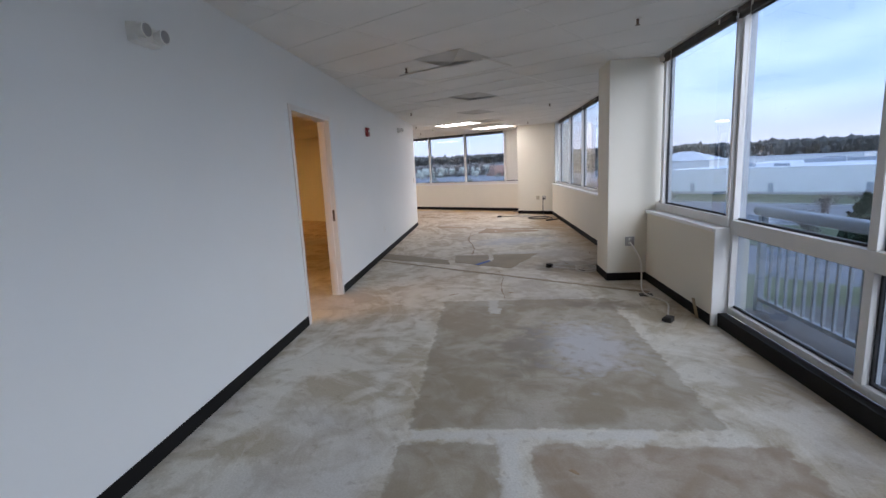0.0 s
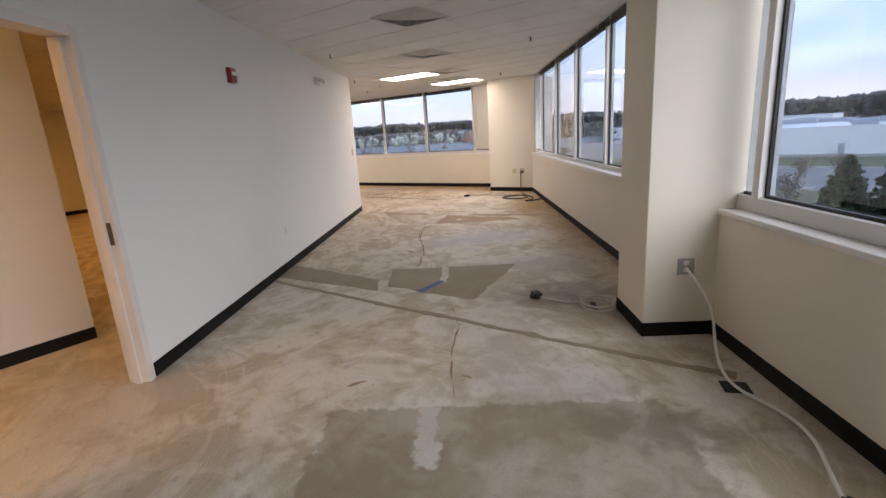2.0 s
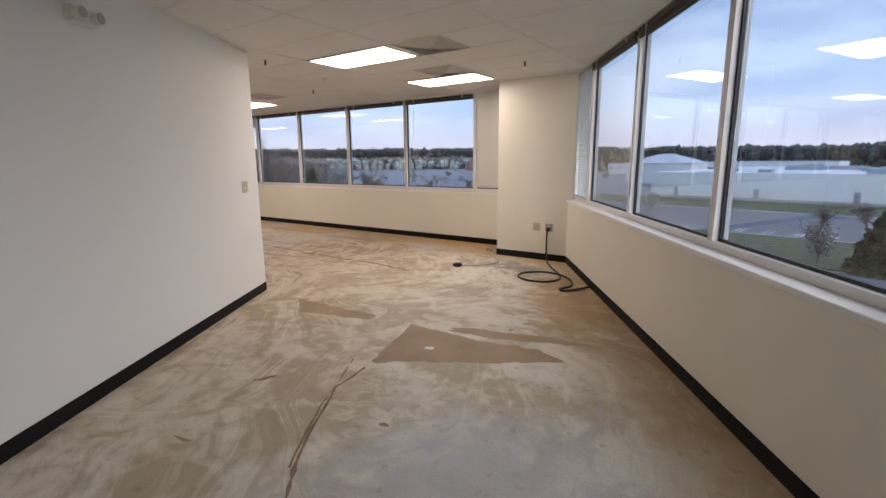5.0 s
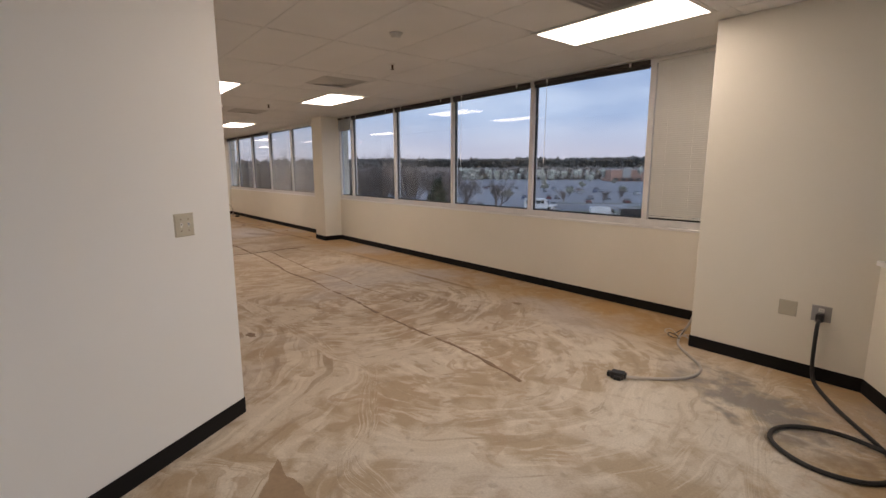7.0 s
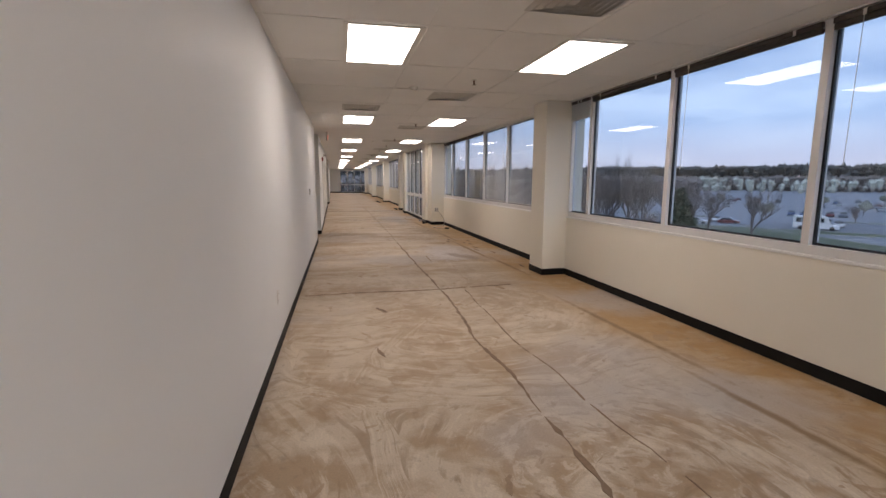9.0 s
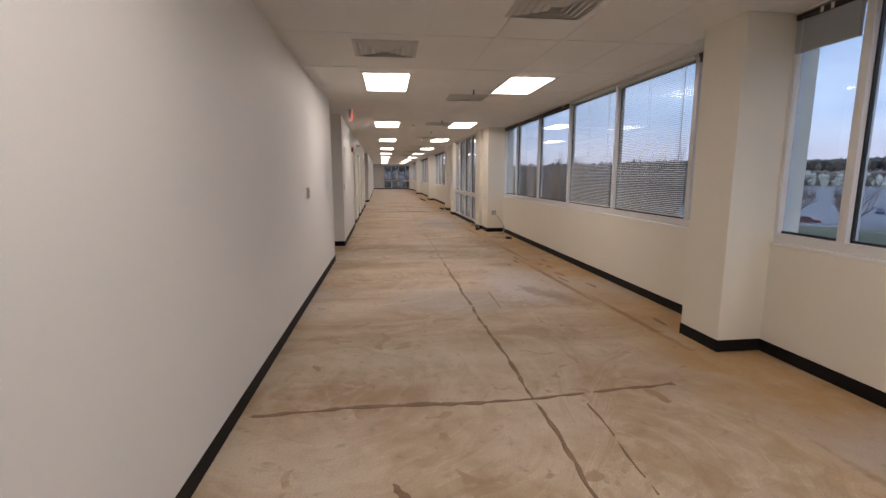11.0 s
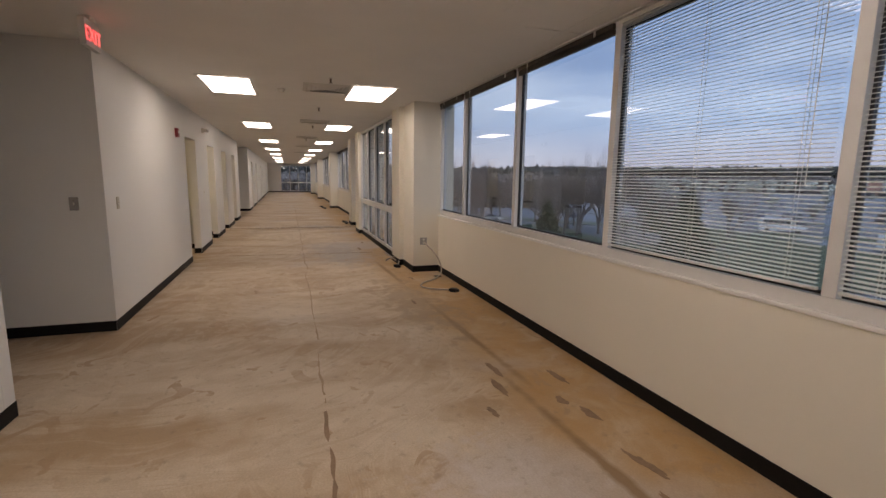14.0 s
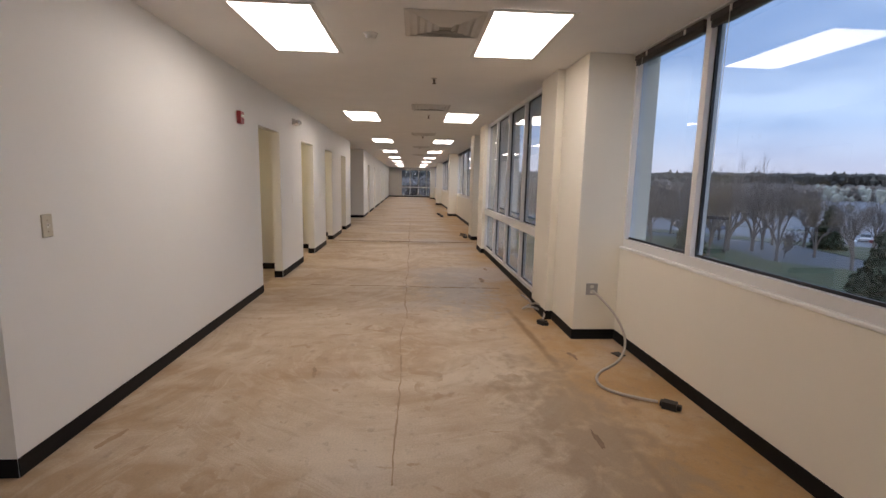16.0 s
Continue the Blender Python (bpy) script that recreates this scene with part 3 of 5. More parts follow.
blind_down(R2, 6.94, 7.76, HEAD - 0.01, 0.99, -0.015, 74, SLAT, "cream venetian blind, lowered and shut")
blind_down(R2, 15.96, 17.49, HEAD - 0.01, 0.99, -0.012, -15, SLAT, "cream venetian blind, lowered, slats half open")
blind_down(R2, 17.57, 19.08, HEAD - 0.01, 0.99, -0.012, -12, SLAT, "cream venetian blind, lowered, slats half open")
tr = block("trim", WALL, 6.93, 63, -0.24, 0.012, HEAD + 0.001, CH - 0.001, None, R2)
tagged(tr, "white head trim above the windows", "trim", kind="structure")
# glazed bay level with the columns
window_band("window_6", R2, [24.5, 25.55, 26.6, 27.65, 28.7], 0.10, HEAD, 0.43, "full-height aluminium window bay", transom=(0.83, 0.95))
kb = block("baseboard", VINYL, 24.5, 28.7, 0.35, 0.44, 0, 0.099, None, R2, 0.004)
tagged(kb, "black kerb under the full-height windows", "baseboard", kind="structure")
column("wall_column_bay_far", R2, 28.7, 29.3, -0.25, 0.50)
column("wall_column_far", R2, 30.9, 31.5, -0.25, 0.42)
sill_wall("wall_long_sill_gap", R2, 29.3, 30.9, SILL, ledge=0.012, edge=0.024)
window_band("window_7", R2, [29.3, 30.9], SILL + 0.024, HEAD, -0.022, "aluminium window between columns", rail=0.06)
s = 31.5
for i, x in enumerate((39.2, 48.9, 58.6)):
    sill_wall("wall_long_sill_far", R2, s, x, SILL, ledge=0.012, edge=0.024)
    n = 5 + (i > 0)
    window_band("window_%d" % (8 + i), R2, [s + (x - s) * k / n for k in range(n + 1)], SILL + 0.024, HEAD, -0.022, "aluminium window band in the long corridor", rail=0.072)
    for k in range(n):
        blind_stack(R2, s + (x - s) * k / n + 0.04, s + (x - s) * (k + 1) / n - 0.04, HEAD - 0.01, -0.02)
    column("wall_column_far", R2, x, x + 0.6, -0.25, 0.35)
    s = x + 0.6
sill_wall("wall_long_sill_end", R2, s, 63.0, CH - 0.03)
# glazed screen at the far end
RE, _ = run((-62.55, 14.0), (-62.55, 10.95))
window_band("window_end", RE, [0.0, 0.75, 1.5, 2.25, 3.05], 0.1, 2.5, 0.0, "dark glazed screen at the end of the corridor", transom=(0.85, 0.95))
eb = block("wall_end_head", WALL, 0, 3.05, -0.1, 0, 2.501, CH, None, RE)
tagged(eb, "white wall above the glazed screen", "wall", kind="structure")
kb = block("baseboard", VINYL, 0, 3.05, -0.1, 0.004, 0, 0.099, None, RE, 0.004)
tagged(kb, "black kerb under the glazed screen", "baseboard", kind="structure")


# ---- ceiling fittings ----
def troffer(x, y, lit=True, lens=None):
    e = base_at("ceiling_lamp", Matrix.Translation((x, y, CH)) @ Matrix.Rotation(radians(-0.75), 4, "Z"))
    bm = bmesh.new()
    for x0, x1, y0, y1 in ((-0.62, 0.62, -0.315, -0.275), (-0.62, 0.62, 0.275, 0.315), (-0.62, -0.585, -0.275, 0.275), (0.585, 0.62, -0.275, 0.275)):
        add_box(bm, x0, x1, y0, y1, -0.014, -0.0045)
    finish("frame", bm, METALW, e, None, 0.002)
    block("lens", lens or (LAMP if lit else LAMPOFF), -0.5845, 0.5845, -0.2745, 0.2745, -0.011, -0.005, e)
    tagged(e, "lit fluorescent ceiling light with a prismatic lens" if lit else "unlit fluorescent ceiling light with a prismatic lens", "ceiling light", "ceiling lights")
    return e


for x, y in ((-7.43, 10.64), (-7.45, 12.49), (-12.54, 10.69), (-12.54, 12.54), (-17.85, 10.76), (-17.85, 12.58), (-22.99, 10.83), (-22.94, 12.64), (-28.0, 10.90), (-27.87, 12.70)):
    troffer(x, y)
for i in range(6):
    troffer(-33.3 - 5.1 * i, 10.95)
    troffer(-33.2 - 5.1 * i, 12.75)
troffer(-3.4, 4.85, False)
troffer(-12.8, 7.1, lens=LAMPWARM)
# the next lamp is added, hidden behind wall_inner_room, to brighten the room
troffer(-9.5, 4.1, lens=LAMPWARM)
troffer(-4.9, 1.5, lens=LAMPWARM)
for x in (-24.6, -27.9, -30.2, -32.8, -40, -44, -49, -54):
    troffer(x, 8.2, lens=LAMPROOM)


def diffuser(x, y):
    e = base_at("air_diffuser", Matrix.Translation((x, y, CH)) @ Matrix.Rotation(radians(-0.75), 4, "Z"))
    bm = bmesh.new()
    for k in range(5):
        r = 0.30 - 0.055 * k
        r2 = r - 0.034
        z0, z1 = -0.0055 - 0.004 * k, -0.010 - 0.005 * k
        lo = [bm.verts.new((sx * r, sy * r, z0)) for sx, sy in ((-1, -1), (1, -1), (1, 1), (-1, 1))]
        hi = [bm.verts.new((sx * r2, sy * r2, z1 - 0.006)) for sx, sy in ((-1, -1), (1, -1), (1, 1), (-1, 1))]
        for i in range(4):
            bm.faces.new((lo[i], lo[(i + 1) % 4], hi[(i + 1) % 4], hi[i]))
    vanes = finish("vane", bm, VENT, e)
    mod = vanes.modifiers.new("solid", "SOLIDIFY")
    mod.thickness = 0.0015
    block("throat", VENT, -0.305, 0.305, -0.305, 0.305, -0.005, -0.0042, e)
    tagged(e, "grey square ceiling air diffuser", "air vent", "ceiling vents")
    return e


for x, y in ((-3.05, 4.33), (-4.4, 6.78), (-5.6, 8.7), (-6.45, 10.65), (-7.1, 11.85), (-11.1, 11.9), (-14.85, 11.93), (-16.2, 10.73), (-18.9, 12.02), (-22.7, 12.04), (-26.7, 12.1), (-31.0, 12.1), (-35.5, 12.15), (-40.5, 12.15)):
    diffuser(x, y)


def sprinkler(x, y):
    e = base_at("sprinkler_head", Matrix.Translation((x, y, CH)))
    bm = bmesh.new()
    bmesh.ops.create_cone(bm, cap_ends=True, segments=16, radius1=0.035, radius2=0.03, depth=0.008, matrix=Matrix.Translation((0, 0, -0.008)))
    finish("escutcheon", bm, METALW, e, smooth=False)
    bm = bmesh.new()
    bmesh.ops.create_cone(bm, cap_ends=True, segments=10, radius1=0.009, radius2=0.012, depth=0.045, matrix=Matrix.Translation((0, 0, -0.034)))
    bmesh.ops.create_cone(bm, cap_ends=True, segments=14, radius1=0.022, radius2=0.020, depth=0.004, matrix=Matrix.Translation((0, 0, -0.059)))
    finish("head", bm, BRASS, e)
    tagged(e, "small bronze pendent sprinkler head", "sprinkler", "ceiling sprinklers")
    return e
for x, y in ((-1.15, 4.34), (-3.68, 4.28), (-6.44, 7.56), (-3.96, 8.84), (-5.98, 11.92), (-8.39, 10.03), (-9.77, 11.9), (-13.7, 11.93), (-18.22, 12.0), (-22.03, 12.03), (-24.57, 12.05), (-27.6, 12.1), (-31.6, 12.1), (-35.6, 12.1)):
    sprinkler(x, y)


# ---- openings of the small rooms: base returns and a worktop in each ----
for i, (a, b) in enumerate(DOORS):
    for x0, x1 in ((b - 0.0, b + 0.006), (a - 0.006, a)):
        o = block("baseboard", VINYL, x0, x1, 9.87 - T, 9.871, 0, 0.1, None, None, 0.002)
        tagged(o, "black vinyl base in the opening's return", "baseboard", kind="structure")
for x in (-26.75, -29.1, -31.4, -34.2):
    e = base_at("worktop", Matrix.Translation((x - 0.001, 7.0, 0)))
    block("board", WALL, 0.0, 0.5, 0, 2.3, 0.84, 0.865, e, None, 0.003)
    block("edge_band", VINYL, 0.5, 0.506, 0, 2.3, 0.80, 0.866, e, None, 0.002)
    block("front_band", VINYL, 0.0, 0.505, 2.3, 2.306, 0.80, 0.866, e, None, 0.002)
    for y in (0.25, 2.05):
        block("bracket", METALW, 0.0, 0.35, y, y + 0.03, 0.60, 0.839, e, None, 0.003)
    tagged(e, "fixed white worktop with a black edge on the room wall", "worktop", "worktops in the small rooms")


# ---- wall and ceiling devices ----
def rounded_plate(bm, w, h, d, m=Matrix()):
    """Thin plate with chamfered rim; x across, z up, y out."""
    c = min(w, h) * 0.05
    back = [bm.verts.new(m @ Vector((x * w / 2, 0, z * h / 2))) for x, z in ((-1, -1), (1, -1), (1, 1), (-1, 1))]
    front = [bm.verts.new(m @ Vector((x * (w / 2 - c), d, z * (h / 2 - c)))) for x, z in ((-1, -1), (1, -1), (1, 1), (-1, 1))]
    bm.faces.new(front)
    bm.faces.new(back[::-1])
    for i in range(4):
        bm.faces.new((back[i], back[(i + 1) % 4], front[(i + 1) % 4], front[i]))


def facing(x, y, z, angle):
    """Pose on a wall whose normal points along angle (degrees, 0 is +y)."""
    return pose(x, y, z, 0, 0, angle)


def switch(m, gangs, mat=None, label="ivory light switch plate with toggles"):
    e = base_at("light_switch", m)
    bm = bmesh.new()
    rounded_plate(bm, 0.074 + 0.05 * (gangs - 1), 0.122, 0.006)
    finish("plate", bm, mat or PLATE, e)
    for i in range(gangs):
        x = (i - (gangs - 1) / 2) * 0.046
        bm = bmesh.new()
        add_box(bm, x - 0.006, x + 0.006, 0.006, 0.0075, -0.012, 0.012)
        add_box(bm, x - 0.004, x + 0.004, 0.0075, 0.017, 0.0, 0.009)
        finish("toggle", bm, WHITEP, e, None, 0.001)
        for z in (-0.03, 0.03):
            bm = bmesh.new()
            bmesh.ops.create_cone(bm, cap_ends=True, segments=8, radius1=0.003, radius2=0.003, depth=0.002, matrix=Matrix.Translation((x, 0.0065, z)) @ Matrix.Rotation(radians(90), 4, "X"))
            finish("screw", bm, BRASS, e)
    tagged(e, label, "light switch", "light switches")
    return e


def outlet(m, mat=None, size=0.075, holes=True, label="grey duplex power outlet plate"):
    e = base_at("power_outlet", m)
    bm = bmesh.new()
    rounded_plate(bm, size, 0.115, 0.006)
    finish("plate", bm, mat or PLATEG, e)
    if holes:
        for z in (-0.026, 0.026):
            bm = bmesh.new()
            rounded_plate(bm, 0.034, 0.028, 0.003, Matrix.Translation((0, 0.006, z)))
            finish("socket", bm, WHITEP, e)
            bm = bmesh.new()
            for x in (-0.007, 0.007):
                add_box(bm, x - 0.0012, x + 0.0012, 0.0088, 0.0095, z - 0.005, z + 0.005)
            finish("slot", bm, GASKET, e)
    tagged(e, label, "power outlet", "power outlets")
    return e


W1N = 32.2 - 90          # normal of the first corridor's inner wall
p = P(-1.80, 12.27, 1.235)
switch(facing(p.x, p.y, p.z, W1N), 2)
p = P(-1.80, 8.25, 0.47)
outlet(facing(p.x, p.y, p.z, W1N), WHITEP, label="white duplex power outlet on the wall")
outlet(facing(-12.3, INY(-12.3) + 0.001, 0.47, 0), WHITEP, label="white duplex power outlet on the wall")
switch(facing(-19.43, INY(-19.43) + 0.001, 1.2, 0), 1, WHITEP, "white light switch plate")
switch(facing(-21.58, 9.881, 1.22, 0), 1)
switch(facing(-21.249, 9.635, 1.23, -90), 1, PLATEG, "dark grey switch plate on the passage wall")
switch(facing(-26.75, 9.871, 1.15, 0), 1, WHITEP, "white light switch plate")
switch(facing(-29.1, 9.871, 1.15, 0), 1, WHITEP, "white light switch plate")
outlet(facing(-6.25, 13.049, 0.50, 180), PLATE, 0.115, False, "blank ivory cover plate on the column")
outlet(facing(-6.05, 13.049, 0.50, 180), PLATEG, 0.115)
q = R1 @ Vector((5.899, 0.20, 0.50))
outlet(facing(q.x, q.y, q.z, 32.2 + 180), PLATEG, 0.115)
outlet(facing(-23.269, 13.55, 0.50, -90), PLATEG, 0.115)


def strobe(m):
    e = base_at("fire_alarm_strobe", m)
    bm = bmesh.new()
    rounded_plate(bm, 0.12, 0.14, 0.045)
    finish("body", bm, RED, e, None, 0.004)
    bm = bmesh.new()
    rounded_plate(bm, 0.075, 0.03, 0.022, Matrix.Translation((0.012, 0.045, 0.012)))
    finish("lens", bm, WHITEP, e, None, 0.003)
    bm = bmesh.new()
    for i in range(4):
        add_box(bm, -0.03, 0.03, 0.045, 0.047, -0.05 + i * 0.009, -0.046 + i * 0.009)
    finish("grille", bm, GASKET, e)
    tagged(e, "red fire alarm strobe with a white lens", "fire alarm", "fire alarms")


p = P(-1.80, 7.41, 2.125)
strobe(facing(p.x, p.y, p.z, W1N))
strobe(facing(-9.05, INY(-9.05) + 0.001, 2.14, 0))
strobe(facing(-24.45, 9.881, 2.15, 0))


def emergency_light(m):
    e = base_at("emergency_light", m)
    bm = bmesh.new()
    rounded_plate(bm, 0.20, 0.10, 0.06)
    finish("housing", bm, WHITEP, e, None, 0.006)
    for x in (-0.05, 0.09):
        bm = bmesh.new()
        bmesh.ops.create_cone(bm, cap_ends=True, segments=18, radius1=0.028, radius2=0.042, depth=0.05, matrix=Matrix.Translation((x, 0.085, 0.0)) @ Matrix.Rotation(radians(-90), 4, "X"))
        h = finish("lamp_head", bm, WHITEP, e)
        bm = bmesh.new()
        bmesh.ops.create_cone(bm, cap_ends=True, segments=18, radius1=0.034, radius2=0.03, depth=0.006, matrix=Matrix.Translation((x, 0.112, 0.0)) @ Matrix.Rotation(radians(-90), 4, "X"))
        finish("lens", bm, PLATEG, e)
    tagged(e, "white twin-head emergency light on the wall", "emergency light", "emergency lights")


for v, z in ((10.27, 2.37), (2.50, 2.275)):
    p = P(-1.80, v, z)
    emergency_light(facing(p.x, p.y, p.z, W1N))
emergency_light(facing(-26.95, 9.871, 2.4, 0))

e = base_at("thermostat", facing(-16.98, INY(-16.98) + 0.001, 1.26, 0))
bm = bmesh.new()
rounded_plate(bm, 0.11, 0.12, 0.03)
finish("case", bm, WHITEP, e, None, 0.004)
bm = bmesh.new()
rounded_plate(bm, 0.05, 0.03, 0.002, Matrix.Translation((0.01, 0.03, 0.02)))
finish("display", bm, PLATEG, e)
bm = bmesh.new()
for i in range(3):
    add_box(bm, -0.03 + i * 0.022, -0.018 + i * 0.022, 0.03, 0.034, -0.035, -0.026)
finish("button", bm, PLATEG, e, None, 0.001)
tagged(e, "white wall thermostat with a small display", "thermostat")

for x, y in ((-8.78, 11.28), (-22.99, 11.46), (-14.3, 11.3)):
    e = base_at("smoke_detector", Matrix.Translation((x, y, CH)))
    for nm, r1, r2, d, z in (("base", 0.055, 0.06, 0.012, -0.0105), ("dome", 0.035, 0.05, 0.03, -0.032)):
        bm = bmesh.new()
        bmesh.ops.create_cone(bm, cap_ends=True, segments=24, radius1=r1, radius2=r2, depth=d, matrix=Matrix.Translation((0, 0, z)))
        finish(nm, bm, WHITEP, e, None, 0.004)
    tagged(e, "round white smoke detector on the ceiling", "smoke detector", "smoke detectors")

EXITRED = glow("exit_letters", (1.0, 0.05, 0.06), 2.2)
e = base_at("exit_sign", pose(-20.5, 10.12, CH - 0.004, 0, 0, 0))
block("housing", WHITEP, -0.15, 0.15, -0.022, 0.022, -0.225, -0.03, e, None, 0.004)
block("canopy", WHITEP, -0.06, 0.06, -0.03, 0.03, -0.031, 0, e, None, 0.004)
fc = bpy.data.curves.new("letters", "FONT")
fc.body, fc.size, fc.align_x, fc.extrude = "EXIT", 0.15, "CENTER", 0.002
to = bpy.data.objects.new("letters", fc)
tm = to.to_mesh().copy()
bpy.data.objects.remove(to)
tm.materials.clear()
tm.materials.append(EXITRED)
lo = new("letters", tm)
lo.parent = e
lo.matrix_basis = pose(0, 0.0235, -0.185, 90, 0, 180)
tagged(e, "white ceiling exit sign with lit red letters", "exit sign")


# ---- cables on the floor ----
def plug_box(m, parent, mat=None):
    bm = bmesh.new()
    add_box(bm, -0.045, 0.045, -0.035, 0.035, 0.0, 0.05)
    add_box(bm, 0.045, 0.075, -0.02, 0.02, 0.005, 0.04)
    add_box(bm, -0.06, -0.045, -0.028, 0.028, 0.01, 0.045)
    add_box(bm, -0.03, 0.02, 0.035, 0.055, 0.0, 0.03)
    return finish("connector", bm, mat or CABLE, parent, m, 0.005)


e = base_at("floor_cable", Matrix())
a = R1 @ Vector((5.90, 0.20, 0.49))
pts = [a, R1 @ Vector((5.80, 0.18, 0.44)), R1 @ Vector((5.66, 0.13, 0.30)), R1 @ Vector((5.55, 0.16, 0.10)), R1 @ Vector((5.36, 0.22, 0.02)), R1 @ Vector((5.15, 0.24, 0.018)), R1 @ Vector((4.95, 0.14, 0.018)), R1 @ Vector((4.70, 0.16, 0.05)), R1 @ Vector((4.48, 0.25, 0.03)), R1 @ Vector((4.34, 0.30, 0.025))]
tube("conduit", pts, 0.009, WHITEP, e)
c = R1 @ Vector((4.30, 0.31, 0.0))
plug_box(pose(c.x, c.y, 0.0, 0, 0, 80), e)
c = R1 @ Vector((5.20, 0.22, 0.0))
bm = bmesh.new()
add_box(bm, -0.07, 0.07, -0.06, 0.06, 0, 0.006)
add_box(bm, -0.05, 0.05, -0.04, 0.04, 0.006, 0.012)
finish("floor_plate", bm, CABLE, e, pose(c.x, c.y, 0, 0, 0, 20), 0.002)
tagged(e, "white flexible conduit from the outlet to the floor", "cable", "loose cables")

e = base_at("floor_cable", Matrix())
c = Vector((-2.82, 6.25, 0))
plug_box(pose(c.x, c.y, 0, 0, 0, 140), e)
d = P(1, 0)
pts = [c + Vector((0.05, -0.03, 0.02)), c + Vector((0.2, -0.035, 0.014)), c + Vector((0.36, -0.03, 0.012))]
for i in range(20):
    a = radians(150 - i * 36)
    pts.append(c + Vector((0.55 + 0.14 * math.cos(a), -0.03 + 0.13 * math.sin(a), 0.014 + 0.003 * i + 0.012 * math.sin(a))))
tube("conduit", pts, 0.010, PALECON, e)
bm = bmesh.new()
add_box(bm, -0.02, 0.02, -0.06, 0.06, 0, 0.03)
add_box(bm, -0.06, 0.01, -0.012, 0.012, 0.0, 0.02)
finish("bracket", bm, CABLE, e, pose(c.x + 0.52, c.y - 0.04, 0.0, 0, 0, 25), 0.004)
tagged(e, "grey flexible conduit with a black connector on the floor", "cable", "loose cables")

e = base_at("floor_cable", Matrix())
plug_box(pose(-6.98, 11.98, 0, 0, 0, 200), e)
pts = [Vector(p) for p in ((-6.93, 12.0, 0.02), (-6.80, 12.12, 0.012), (-6.62, 12.35, 0.012), (-6.62, 12.60, 0.012), (-6.80, 12.78, 0.012), (-6.98, 12.95, 0.014), (-7.05, 13.15, 0.03), (-7.03, 13.32, 0.12), (-7.01, 13.40, 0.28))]
tube("conduit", pts, 0.011, CONDUIT, e)
for i in range(5):
    a = i * 1.3
    c = Vector((-7.04, 13.12, 0.03))
    tube("wire", [c, c + Vector((0.10 * math.cos(a), 0.10 * math.sin(a), 0.06)), c + Vector((0.16 * math.cos(a + 0.6), 0.14 * math.sin(a + 0.6), 0.02)), c + Vector((0.05 * math.cos(a + 1.6), 0.08 * math.sin(a + 1.6), 0.01))], 0.0035, CABLE if i % 2 else CONDUIT, e)
for i in range(4):
    a = i * 1.5 + 0.4
    tube("wire", [(-7.01, 13.40, 0.27), (-7.01 + 0.03 * math.cos(a), 13.40 + 0.03 * math.sin(a), 0.32), (-7.01 + 0.07 * math.cos(a), 13.40 + 0.07 * math.sin(a), 0.33)], 0.003, WHITEP, e)
tagged(e, "grey conduit with loose wires and a black connector", "cable", "loose cables")

e = base_at("extension_cable", Matrix())
pts = [Vector(p) for p in ((-6.05, 13.03, 0.475), (-6.05, 12.97, 0.46), (-6.05, 12.965, 0.30), (-6.05, 12.97, 0.14), (-6.03, 12.94, 0.03), (-5.95, 12.80, 0.014), (-5.78, 12.52, 0.014), (-5.55, 12.22, 0.014), (-5.45, 12.0, 0.014), (-5.55, 11.78, 0.014), (-5.80, 11.72, 0.014), (-6.02, 11.88, 0.014), (-6.0, 12.12, 0.016), (-5.75, 12.24, 0.03), (-5.45, 12.14, 0.03), (-5.30, 11.98, 0.014), (-5.22, 11.75, 0.014), (-5.33, 11.55, 0.014), (-5.22, 11.50, 0.016), (-5.08, 11.72, 0.02), (-4.98, 11.80, 0.05))]
tube("cord", pts, 0.013, CABLE, e)
block("plug", CABLE, -0.022, 0.022, -0.05, 0.0, -0.028, 0.028, e, pose(-6.05, 13.043, 0.475), 0.006)
for i in range(5):
    a = radians(20 + i * 40)
    tube("wire", [(-4.99, 11.79, 0.05), (-4.99 + 0.04 * math.cos(a), 11.79 + 0.03 * math.sin(a), 0.09), (-4.99 + 0.10 * math.cos(a), 11.79 + 0.07 * math.sin(a), 0.10)], 0.003, CABLE, e)
tagged(e, "thick black power cord looped on the floor", "cable", "loose cables")

e = base_at("floor_cable", Matrix())
pts = [Vector(p) for p in ((-23.25, 13.55, 0.49), (-23.12, 13.56, 0.47), (-22.98, 13.68, 0.32), (-22.90, 13.74, 0.15), (-22.86, 13.72, 0.03), (-22.62, 13.55, 0.014), (-22.42, 13.28, 0.014), (-22.18, 13.20, 0.014), (-22.02, 13.35, 0.014), (-21.92, 13.52, 0.02))]
tube("conduit", pts, 0.011, CONDUIT, e)
plug_box(pose(-21.86, 13.57, 0, 0, 0, 50), e)
bm = bmesh.new()
add_box(bm, -0.05, 0.05, -0.04, 0.04, 0, 0.008)
finish("floor_plate", bm, CABLE, e, pose(-22.85, 13.66, 0, 0, 0, 15), 0.002)
tagged(e, "flexible conduit from the column outlet with a black connector", "cable", "loose cables")

